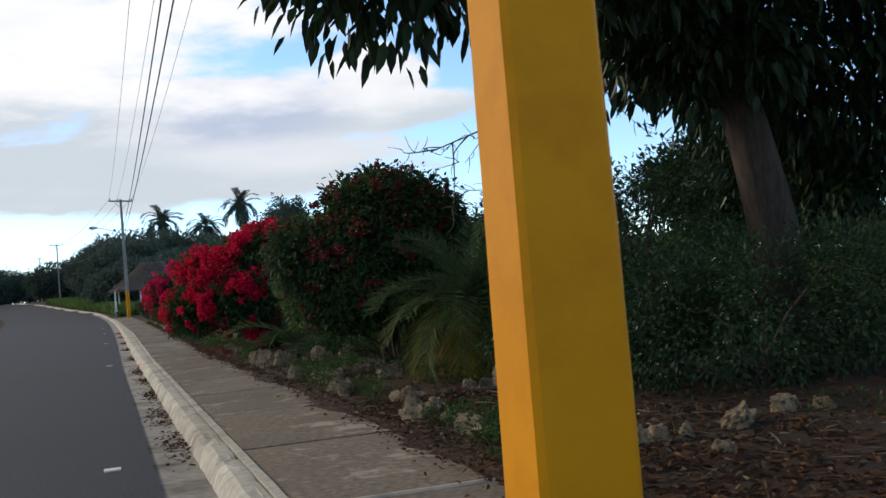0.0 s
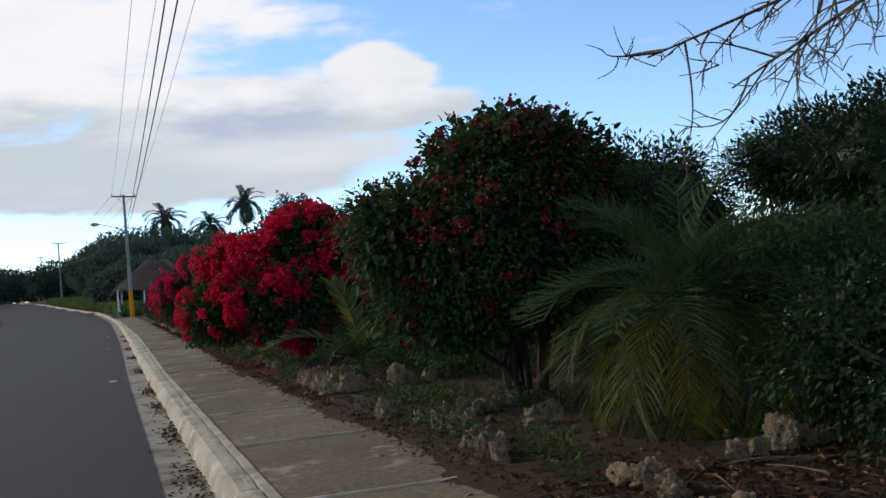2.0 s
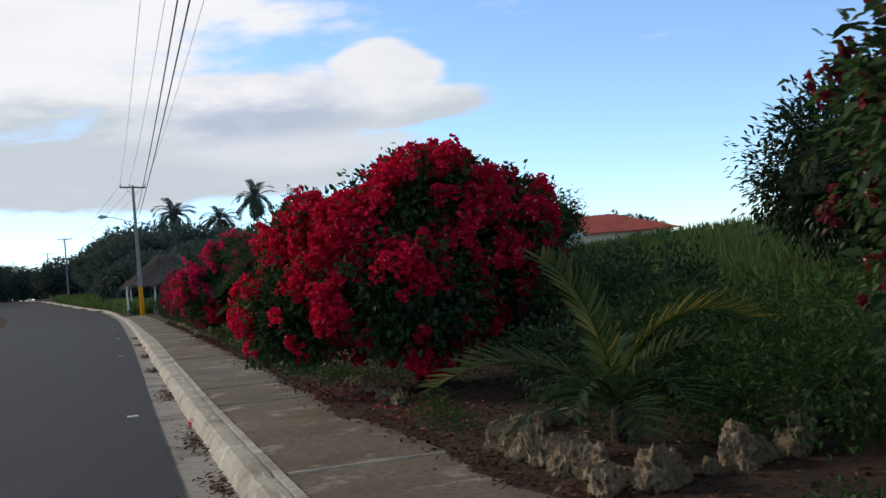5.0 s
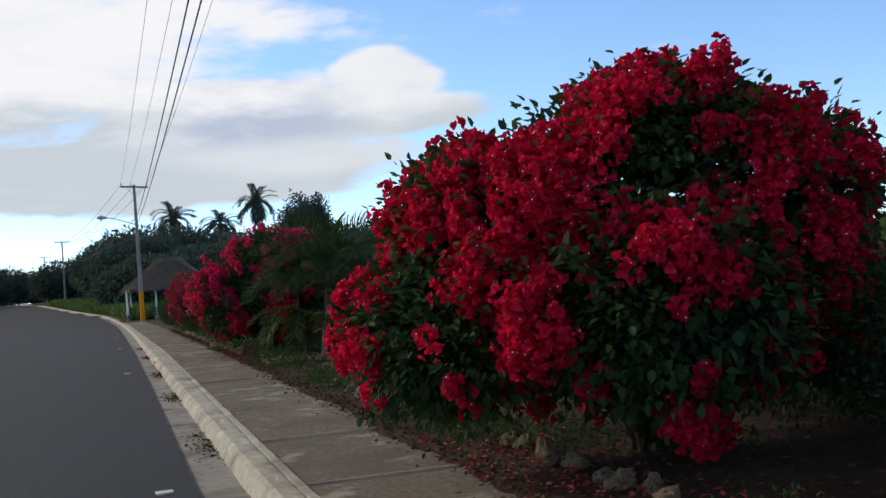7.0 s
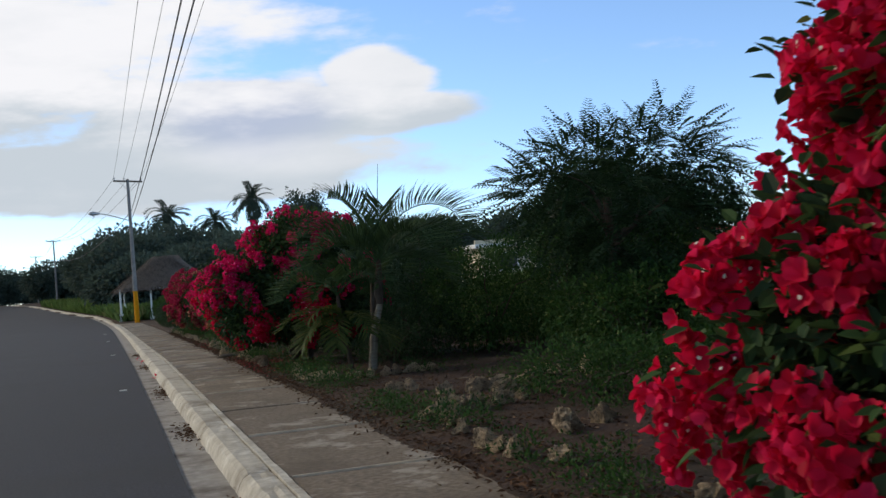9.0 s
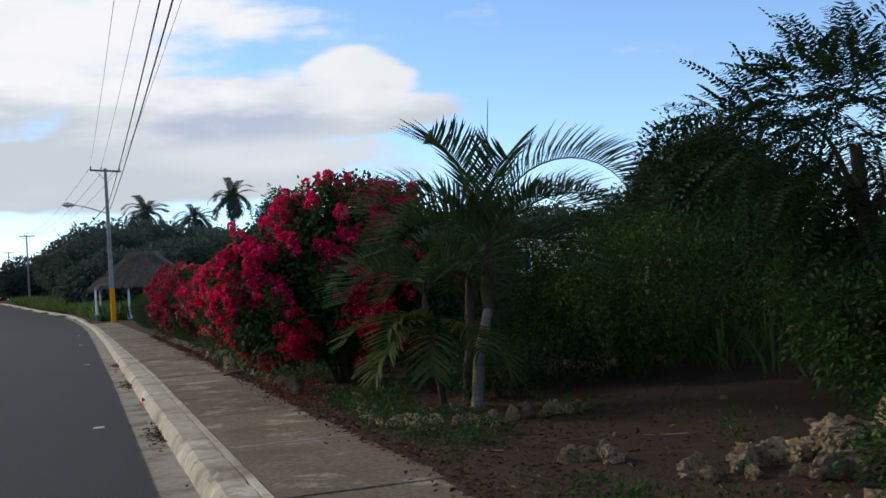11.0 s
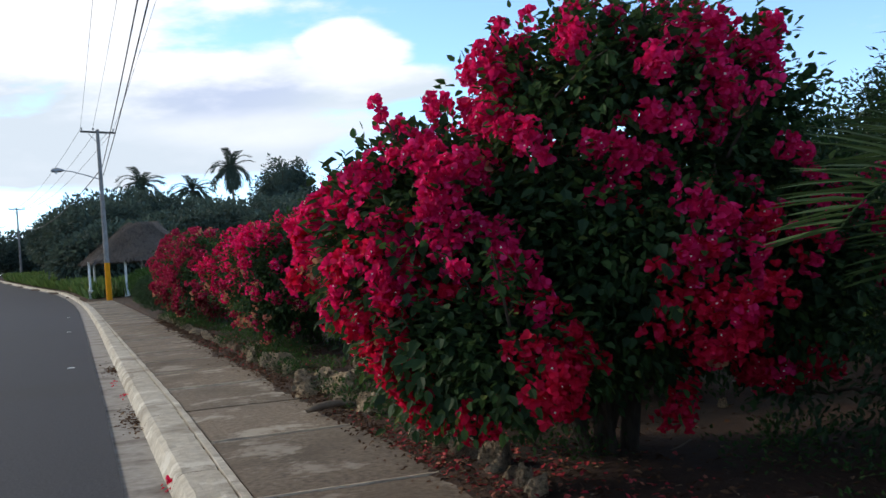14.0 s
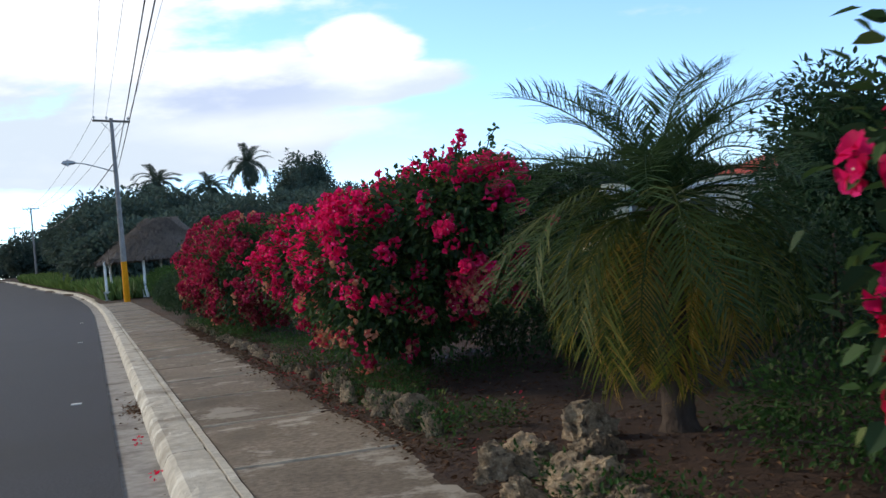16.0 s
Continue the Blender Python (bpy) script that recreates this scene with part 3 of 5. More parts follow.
# ---- pavement slabs ----
JOINTS = [-4.4, -2.2, -0.2, 1.9, 4.0, 6.0, 8.08, 10.2, 12.35, 14.47, 16.6, 18.7, 20.8, 22.9, 25.1, 27.3, 29.5, 31.7, 33.9, 36.2, 38.3, 40.25, 42.2]
while JOINTS[-1] < WALK_END:
    JOINTS.append(JOINTS[-1] + 2.0)
pavement = thing("pavement", 0, 0, 0, "brown-grey concrete pavement of cracked slabs with pale joints", "pavement", kind="structure")
for i, (a, b) in enumerate(zip(JOINTS[:-1], JOINTS[1:])):
    gap = 0.012
    nx, ny = 6, 8
    V = []
    dz = random.uniform(-0.006, 0.006)
    for r in range(ny + 1):
        y = a + gap + (b - a - 2 * gap) * r / ny
        for c in range(nx + 1):
            x0, x1 = inner(y) + 0.004, walk_in(y) + 0.05 * noise.noise(Vector((y * 1.7, 2, 2))) + 0.02 * noise.noise(Vector((y * 7, 2, 2)))
            x = x0 + (x1 - x0) * c / nx
            rim = -0.008 if r in (0, ny) or c in (0, nx) else 0
            V.append((x, y, road_z(y) + KERB_H + dz + rim + 0.004 * noise.noise(Vector((x * 2, y * 2, 1)))))
    top = len(V)
    ring = [c for c in range(nx + 1)] + [r * (nx + 1) + nx for r in range(1, ny + 1)] + [ny * (nx + 1) + c for c in range(nx - 1, -1, -1)] + [r * (nx + 1) for r in range(ny - 1, 0, -1)]
    V += [(V[k][0], V[k][1], V[k][2] - 0.12) for k in ring]
    F = [(r * (nx + 1) + c, r * (nx + 1) + c + 1, (r + 1) * (nx + 1) + c + 1, (r + 1) * (nx + 1) + c) for r in range(ny) for c in range(nx)]
    m = len(ring)
    F += [(ring[k], top + k, top + (k + 1) % m, ring[(k + 1) % m]) for k in range(m)]
    put("slab", fast_mesh("slab", V, F, False), "walk", pavement)
    # mortar squeezed up in the joint
    if i % 5 != 1:
        V, n = [], 14
        for k in range(n + 1):
            x = inner(a) + 0.01 + (walk_in(a) - inner(a) - 0.03) * k / n
            w = 0.012 + 0.016 * abs(noise.noise(Vector((x * 7, a, 0))))
            yy = a + 0.01 * noise.noise(Vector((x * 3, a, 5)))
            z = road_z(a) + KERB_H + 0.003
            V += [(x, yy - w, z - 0.02), (x, yy - w * 0.5, z + 0.004), (x, yy + w * 0.5, z + 0.004), (x, yy + w, z - 0.02)]
        F = [(k * 4 + q, k * 4 + q + 1, k * 4 + q + 5, k * 4 + q + 4) for k in range(n) for q in range(3)]
        put("joint", fast_mesh("joint", V, F), "mortar", pavement)

# white marker tiles along the road's edge
marker = None
for y in (8.6, 21.77, 35.07, 48.05, 61.2, 74.3):
    x = float(np.interp(y, [8, 21.8, 35, 48, 80], [-0.12, -0.2, -0.35, -0.5, -1.0]))
    if marker is None:
        marker = put("road_marker", box("road_marker", 0.11, 0.1, 0.012, 0.004), "white")
        tagged(marker, "small white flat marker tile on asphalt", "road marker", "markers along the road edge")
        marker.location = (x, y, road_z(y) + 0.021)
    else:
        copy_thing(marker, pose(x, y, road_z(y) + 0.021, 0, 0, random.uniform(-6, 6)))

# ---- poles and wires ----


def post_mesh(name, z0, z1, w0, w1):
    """A square tapered concrete post with chamfered corners."""
    V, n = [], 14
    for i in range(n + 1):
        t = i / n
        w = (w0 + (w1 - w0) * t) / 2
        c = w * 0.13
        wob = 0.003
        for (x, y) in ((-w + c, -w), (w - c, -w), (w, -w + c), (w, w - c), (w - c, w), (-w + c, w), (-w, w - c), (-w, -w + c)):
            V.append((x + wob * noise.noise(Vector((x * 9, y * 9, t * 40))), y + wob * noise.noise(Vector((x * 9, y * 9, t * 40 + 9))), z0 + (z1 - z0) * t))
    F = [(i * 8 + k, i * 8 + (k + 1) % 8, (i + 1) * 8 + (k + 1) % 8, (i + 1) * 8 + k) for i in range(n) for k in range(8)]
    return fast_mesh(name, V, F)


def utility_pole(x, y, z, arm_x, arm_turn, lamp, w0, label, yellow=2.15, height=10.35, round_post=False):
    p = thing("utility_pole", x, y, z, label, "utility pole", "poles along the road")
    w1 = w0 * 0.55
    wy = w0 + (w1 - w0) * yellow / height
    if round_post:
        put("painted_base", tube("painted_base", [(0, 0, -0.1), (0, 0, yellow)], [w0 / 2, wy / 2], 14), "yellow", p, "yellow painted base")
        put("shaft", tube("shaft", [(0, 0, yellow), (0, 0, height)], [wy / 2, w1 / 2], 14), "post_grey", p)
    else:
        put("painted_base", post_mesh("painted_base", -0.1, yellow, w0, wy), "yellow", p, "yellow painted base")
        put("shaft", post_mesh("shaft", yellow, height, wy, w1), "post_grey", p)
    arm = put("crossarm", box("crossarm", 2.3, 0.1, 0.12, 0.01), "wood_grey", p, m=pose(arm_x, 0.12, height - 0.2, 0, 0, arm_turn))
    ins = tube("insulator", [(0, 0, 0), (0, 0, 0.06), (0, 0, 0.08), (0, 0, 0.16), (0, 0, 0.2)], [0.02, 0.02, 0.07, 0.06, 0.02], 10)
    for u in (-1.08, -0.3, 1.05):
        put("insulator", ins, "porcelain", arm, m=pose(u, 0, 0.12))
    for s in (-1, 1):
        put("brace", tube("brace", [(arm_x * 0 + s * 0.05, 0.1, height - 0.75), (arm_x + s * 0.55, 0.12, height - 0.2)], [0.02, 0.02], 6), "metal", p)
    if lamp:
        pts = [(-0.05, 0, 7.35), (-0.8, -0.02, 7.62), (-1.6, -0.03, 7.88), (-2.15, -0.04, 7.98)]
        put("lamp_arm", tube("lamp_arm", pts, [0.035, 0.033, 0.03, 0.03], 8), "metal", p)
        head = tube("lamp_head", [(-2.05, -0.04, 7.97), (-2.2, -0.04, 7.98), (-2.45, -0.04, 8.0), (-2.7, -0.04, 8.0), (-2.82, -0.04, 7.98)], [0.04, 0.1, 0.14, 0.12, 0.03], 10)
        h = put("lamp_head", head, "metal", p, "grey street lamp head")
        put("lens", tube("lens", [(-2.5, -0.04, 7.79), (-2.5, -0.04, 7.86), (-2.5, -0.04, 7.93)], [0.03, 0.1, 0.11], 10), "lens", h)
        put("photocell", tube("photocell", [(-2.5, -0.04, 8.1), (-2.5, -0.04, 8.2)], [0.04, 0.03], 8), "metal", h)
    return p


near_pole = utility_pole(1.17, 4.04, KERB_H, 0.9, 0, False, 0.315, "square concrete utility pole with yellow painted base", 2.6)
bm = bmesh.new()
bmesh.ops.create_circle(bm, cap_ends=True, segments=14, radius=0.025)
for v in bm.verts:
    v.co = Vector((v.co.x * (1 + 0.5 * noise.noise(v.co * 60)), 0, v.co.y * 1.5 * (1 + 0.4 * noise.noise(v.co * 50))))
bmesh.ops.solidify(bm, geom=bm.faces[:], thickness=0.003)
put("bare_patch", from_bm(bm, "bare_patch"), "chip", near_pole, "patch of missing paint", pose(0.0, -0.121, 1.5))
utility_pole(1.13, 97.2, road_z(97) + 0.1, 0.02, 30, True, 0.36, "grey utility pole with street lamp and yellow base", 2.3, round_post=True)
utility_pole(-8.8, 195, road_z(195), 0, 20, False, 0.36, "distant plain grey utility pole", 0.05, round_post=True)
utility_pole(-15.8, 262, road_z(262), 0, 20, True, 0.36, "distant grey utility pole with street lamp", 0.05, round_post=True)


def wire(name, a, b, sag, r, label):
    a, b = Vector(a), Vector(b)
    pts = [a.lerp(b, i / 24) - Vector((0, 0, sag * 4 * (i / 24) * (1 - i / 24))) for i in range(25)]
    ob = put(name, tube(name, [tuple(p) for p in pts], [r] * 25, 5), "wire")
    tagged(ob, label, "power line", "lines between the poles")


zt = 10.5
for a, b in (((1.35, 4.1, zt), (0.15, 96.9, zt)), ((2.0, 4.1, zt), (0.85, 97.1, zt)), ((3.0, 4.1, zt), (2.05, 97.9, zt))):
    wire("power_line", a, b, 0.9, 0.008, "thin bare overhead power line wire")
wire("power_line", (1.5, 4.1, 8.3), (1.25, 97.1, 8.2), 0.6, 0.02, "thick black overhead cable between poles")
wire("power_line", (1.75, 4.1, 8.1), (1.28, 97.1, 7.7), 0.6, 0.02, "thick black overhead cable between poles")
for u in (-1.0, 0, 1.0):
    wire("power_line", (1.13 + u, 97.2, zt), (-8.8 + u, 195, road_z(195) + 10.3), 1.2, 0.012, "thin bare overhead power line wire")
wire("power_line", (1.1, 97.2, 8.0), (-8.8, 195, road_z(195) + 7.6), 1.6, 0.03, "thick black overhead cable between poles")
wire("power_line", (-8.8, 195, road_z(195) + 10.2), (-15.8, 262, road_z(262) + 10.2), 1.2, 0.02, "thin bare overhead power line wire")

# ---- plants ----


def stuffed(ob):
    ob["kind"] = "stuff"
    return ob


def stems(base, tips, r0, name):
    parts = []
    for t in tips:
        b, t = np.array(base, float), np.array(t, float)
        k = np.linspace(0, 1, 7)[:, None]
        p = b + (t - b) * k
        p[:, 2] = b[2] + (t[2] - b[2]) * np.sin(k[:, 0] * np.pi / 2)
        p[:, :2] = b[:2] + (t[:2] - b[:2]) * (k ** 1.4)
        p[1:-1] += rng.normal(size=(5, 3)) * 0.03
        parts.append(tube_arrays(p, np.linspace(r0, r0 * 0.3, 7), 6))
    return fast_mesh(name, *join_arrays(parts), smooth=True)


def bougainvillea(x, y, z, blobs, puffs, leaves, label, seed=0.0, bract="bract", low_bract="bract", low_z=0.0, sprays=60, per=13, size=0.034, puff=(0.035, 0.075), leaf_len=0.055, faded=0.0, dry_low=0.0, patchy=3.6, spray_flower=0.6, spray_len=(0.1, 0.32), base=(0, 0), leaf="leaf"):
    """A shrub: canes, leaves through the whole body, bracts in round puffs that crowd on the sunny side, and sprays that stick out."""
    t = thing("bougainvillea", x, y, z, label, "flowering shrub", "shrubs along the pavement")
    top = max(b[2] + b[5] for b in blobs)

    def patchiness(qs):
        return np.array([noise.noise(Vector((q * 1.7 + seed).tolist())) + 0.8 * noise.noise(Vector((q * 4.2 + seed).tolist())) for q in qs])

    # leaves
    lp, ld = blob_points(blobs, leaves // 14, 0.55, 0.93, seed + 3)
    lp = lp + ld * (patchiness(lp) * 0.12)[:, None]
    stuffed(put("foliage", fast_mesh("foliage", *scatter_leaves(lp, 14, 0.085, leaf_len, 0.62, 0.25, ld)), leaf, t))
    # the shrub's inner shade is put into a darker colour for these leaves
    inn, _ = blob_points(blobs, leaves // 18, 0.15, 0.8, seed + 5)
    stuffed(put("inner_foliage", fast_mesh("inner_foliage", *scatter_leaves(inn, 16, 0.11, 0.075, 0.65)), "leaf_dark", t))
    # puffs of bracts, three or four to a branch end
    p, d = blob_points(blobs, puffs * 5, 0.83, 0.97, seed)
    pt = patchiness(p)
    weight = np.exp(patchy * pt + 0.5 * d[:, 2] - 0.7 * d[:, 0] - 0.25 * d[:, 1])
    pick = rng.choice(len(p), min(puffs, len(p)), replace=False, p=weight / weight.sum())
    p, d = p[pick] + d[pick] * np.clip(pt[pick], -0.2, 0.6)[:, None] * 0.13, d[pick]
    sub = 4
    c, o = np.repeat(p, sub, 0), np.repeat(d, sub, 0)
    off = np.clip(rng.normal(size=c.shape), -1.6, 1.6)
    off -= o * (off * o).sum(1)[:, None] * 0.4
    c = c + off * rng.uniform(0.035, 0.085, (len(p), 1)).repeat(sub, 0)
    # sprays
    k = min(sprays, len(lp))
    edge_w = np.clip(ld[:, 2] + 0.25, 0.02, None) * (lp[:, 2] > 0.35 * top)
    tips = rng.choice(len(lp), k, replace=False, p=edge_w / edge_w.sum())
    twigs, fc, fo, lc = [], [], [], []
    for i in tips:
        q, ln = lp[i], rng.uniform(*spray_len)
        way = unit(ld[i] * 0.7 + np.array([0, 0, 0.6]) + rng.normal(size=3) * 0.35)
        bend = np.array([way[0] * 0.3, way[1] * 0.3, -0.25]) * ln
        pts = np.array([q - way * 0.2, q + way * ln * 0.5, q + way * ln + bend * 0.4])
        twigs.append(tube_arrays(pts, [0.009, 0.006, 0.0035], 5))
        blooming = rng.uniform() < spray_flower
        for f in np.linspace(0.1, 1, 5):
            e = q + way * ln * f + bend * 0.4 * f * f
            if blooming and f > 0.45:
                fc.append(e + rng.normal(size=3) * 0.015)
                fo.append(way)
            else:
                lc.append(e)
    stuffed(put("twiggery", fast_mesh("twiggery", *join_arrays(twigs), smooth=True), "bark", t))
    if lc:
        stuffed(put("tip_foliage", fast_mesh("tip_foliage", *scatter_leaves(np.array(lc), 6, 0.01, leaf_len * 1.1, 0.6)), leaf, t))
    white = []

    def bloom(mat, name, c, o, n, r):
        """Triplets of bracts over the outer half of a ball round each centre."""
        if not len(c):
            return
        m = len(c) * n
        ax = unit(np.repeat(o, n, 0) * 0.45 + rand_dirs(m))
        rad = rng.uniform(r[0], r[1], (len(c), 1)).repeat(n, 0)
        at = np.repeat(c, n, 0) + ax * rad * rng.uniform(0.55, 1.1, (m, 1))
        face = unit(ax + rand_dirs(m) * 0.6)
        a = unit(np.cross(face, rand_dirs(m)))
        b = np.cross(face, a)
        L = size * rng.uniform(0.75, 1.25, m)
        arr = []
        for q in range(3):
            ang = 2.094 * q
            arr.append(petal_arrays(at, math.cos(ang) * a + math.sin(ang) * b + face * 0.7, face, L, L * 0.95))
        stuffed(put(name, fast_mesh("blossom", *join_arrays(arr), smooth=True), mat, t))
        sel = rng.uniform(size=m) < 0.13
        white.append((at[sel] + face[sel] * size * 0.6, face[sel]))

    # puffs below low_z take low_bract instead of bract
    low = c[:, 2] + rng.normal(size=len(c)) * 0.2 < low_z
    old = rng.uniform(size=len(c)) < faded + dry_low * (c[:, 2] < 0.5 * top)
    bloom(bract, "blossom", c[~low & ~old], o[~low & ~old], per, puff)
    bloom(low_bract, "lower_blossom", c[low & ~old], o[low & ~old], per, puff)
    bloom("bract_old", "faded_blossom", c[old], o[old], per - 4, puff)
    if fc:
        bloom(bract, "spray_blossom", np.array(fc), np.array(fo), max(4, per // 2), (0.015, 0.04))
    wp, wa = np.concatenate([w[0] for w in white]), np.concatenate([w[1] for w in white])
    side = unit(np.cross(wa, rand_dirs(len(wa))))
    stuffed(put("white_floret", fast_mesh("white_floret", *leaf_arrays(wp - side * 0.004, side, wa, np.full(len(wp), 0.0105), np.full(len(wp), 0.0105), 0.1)), "flower", t))
    ends = lp[rng.choice(len(lp), 14)]
    for i, e in enumerate(ends):
        put("cane", stems((base[0] + 0.12 * (i % 3), base[1] + 0.1 * (i % 2), 0), [e], 0.03, "cane"), "bark", t)
    return t


def frond_mesh(name, length, pairs, leaflet, width, arch, mat_curl, vee=0.5, petiole=0.18, rachis=0.012, plume=0.0):
    """A feather-leaf along +x from the origin: a rachis that arches over, and leaflets in two rows."""
    n = 16
    s = np.linspace(0, 1, n)
    ang = 0.0 - arch * s ** 1.3
    dl = length / (n - 1)
    P = np.zeros((n, 3))
    for i in range(1, n):
        P[i] = P[i - 1] + dl * np.array([math.cos(ang[i]), 0, math.sin(ang[i])])
    parts = [tube_arrays(P, np.linspace(rachis, rachis * 0.2, n), 5)]
    at = np.linspace(petiole, 0.99, pairs)
    c = np.stack([np.interp(at, s, P[:, k]) for k in range(3)], 1)
    a = np.interp(at, s, ang)
    T = np.stack([np.cos(a), 0 * a, np.sin(a)], 1)
    N = np.stack([-np.sin(a), 0 * a, np.cos(a)], 1)
    Y = np.array([0, 1.0, 0])
    size = leaflet * (0.45 + 0.55 * np.sin(np.pi * (0.12 + 0.8 * (at - petiole) / (1 - petiole)))) * rng.uniform(0.85, 1.1, pairs)
    for sd in (1, -1):
        jitter = rng.normal(size=(pairs, 3)) * 0.1
        v = rng.uniform(0.3, 1.6, pairs)[:, None] * vee if plume else vee
        dirn = unit(T * 0.75 + sd * Y * 0.9 + N * v + jitter)
        side = unit(np.cross(dirn, N))
        w = width * np.ones(pairs)
        pts = []
        for k, wid in ((0, 0.5), (0.4, 1.0), (0.75, 0.7), (1.0, 0.05)):
            mid = c + dirn * (size * k)[:, None] - np.array([0, 0, 1.0]) * (mat_curl * size * k ** 2)[:, None]
            pts += [mid + side * (w * wid / 2)[:, None], mid - side * (w * wid / 2)[:, None]]
        V = np.stack(pts, 1).reshape(-1, 3)
        o = np.arange(pairs)[:, None] * 8
        F = np.concatenate([o + np.array(q) for q in ((0, 1, 3, 2), (2, 3, 5, 4), (4, 5, 7, 6))], 0)
        parts.append((V, F))
    return fast_mesh(name, *join_arrays(parts))


def palm_crown(parent, top, meshes, mat, count, up_lo, up_hi, scale=1.0, twist=0.0, name="frond", label=""):
    for i in range(count):
        az_ = i * 137.5 + twist + rng.uniform(-12, 12)
        u = (i + 0.5) / count
        e = up_hi + (up_lo - up_hi) * u + rng.uniform(-7, 7)
        me = meshes[i % len(meshes)]
        m = pose(*top, 0, 0, az_) @ pose(0, 0, 0, 0, -e, 0) @ pose(0, 0, 0, rng.uniform(-15, 15)) @ Matrix.Scale(scale * rng.uniform(0.85, 1.1), 4)
        put(name, me, mat, parent, label, m)


def ringed_trunk(name, pts, r0, r1):
    P = np.array(pts, float)
    n = 44
    s = np.linspace(0, 1, len(P))
    t = np.linspace(0, 1, n)
    Q = np.stack([np.interp(t, s, P[:, k]) for k in range(3)], 1)
    r = r0 + (r1 - r0) * t
    r = r * (1 + 0.07 * (np.arange(n) % 4 == 0))
    r[:3] *= np.array([1.35, 1.2, 1.08])
    return tube(name, Q, r, 12)


# --- tall shrub-tree with dull red flowers, and the red bougainvilleas ---
bougainvillea(2.7, 12.6, 0.16, [(-0.05, 0.0, 1.2, 1.0, 1.0, 0.6), (0.1, -0.2, 1.72, 0.72, 0.72, 0.46), (0.55, 0.0, 1.6, 0.55, 0.7, 0.5), (-0.7, -0.05, 1.3, 0.4, 0.6, 0.34), (-0.2, 0.2, 0.85, 0.7, 0.7, 0.32), (0.7, 0.3, 1.05, 0.5, 0.6, 0.45)],
              150, 44000, "green bougainvillea shrub with sparse dull red bracts", 11.0, "bract_dull", sprays=150, per=7, size=0.024, puff=(0.015, 0.035), leaf_len=0.036, patchy=1.0, spray_flower=0.3, spray_len=(0.05, 0.22), base=(0.2, 0.3), leaf="leaf_lit")
bougainvillea(2.35, 20.2, 0.16, [(0, 0, 1.1, 1.25, 1.15, 0.78), (0.2, -0.1, 1.64, 0.85, 0.85, 0.5), (-1.05, 0.1, 0.8, 0.5, 0.75, 0.46), (-0.8, 0.1, 1.38, 0.45, 0.6, 0.34), (0.8, -0.2, 1.4, 0.6, 0.8, 0.55), (1.1, 0.0, 0.8, 0.5, 0.7, 0.4), (-0.15, -0.85, 0.85, 0.8, 0.45, 0.5)],
              400, 26000, "large crimson red bougainvillea shrub in full bloom", 2.0, patchy=2.7, sprays=80, base=(0.1, 0.1))
# bracts above low_z take the sky-lit magenta, those below the plain red
bougainvillea(2.3, 35.8, 0.16, [(0.05, 0.0, 1.2, 1.05, 1.25, 0.95), (0.15, -0.3, 1.86, 0.74, 0.75, 0.58), (0.75, -0.2, 1.75, 0.6, 0.7, 0.55), (-0.85, 0.1, 1.25, 0.5, 0.85, 0.6), (-0.74, 1.12, 1.12, 0.38, 0.46, 0.6), (-0.7, -0.4, 0.75, 0.5, 0.7, 0.42), (0.9, -0.4, 1.0, 0.65, 0.75, 0.6)],
              285, 28000, "tall magenta red bougainvillea shrub beside the pavement", 5.0, "bract_skylit_pink", low_z=1.0, sprays=90, faded=0.015, base=(0.1, 0.1))
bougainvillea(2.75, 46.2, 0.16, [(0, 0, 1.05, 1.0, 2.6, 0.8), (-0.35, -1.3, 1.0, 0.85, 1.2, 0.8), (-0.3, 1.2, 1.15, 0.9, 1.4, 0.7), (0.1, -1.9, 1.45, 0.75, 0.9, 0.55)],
              290, 24000, "red bougainvillea hedge with withered lower flowers", 8.0, "bract_skylit_pink", low_bract="bract_dusky", low_z=0.95, sprays=90, per=11, faded=0.05, dry_low=0.35, base=(0.1, 0.1))
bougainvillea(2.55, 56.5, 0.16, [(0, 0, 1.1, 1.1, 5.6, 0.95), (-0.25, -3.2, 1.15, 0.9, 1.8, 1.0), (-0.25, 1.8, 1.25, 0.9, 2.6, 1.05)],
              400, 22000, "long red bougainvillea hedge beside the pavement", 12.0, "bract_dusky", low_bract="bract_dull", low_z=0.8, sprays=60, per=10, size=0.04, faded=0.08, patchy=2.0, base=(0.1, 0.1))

# --- palms ---
ap = thing("areca_palm", 2.82, 32.3, 0.18, "clump of slender ringed-trunk palms with arching green fronds", "palm tree", "palms along the pavement")
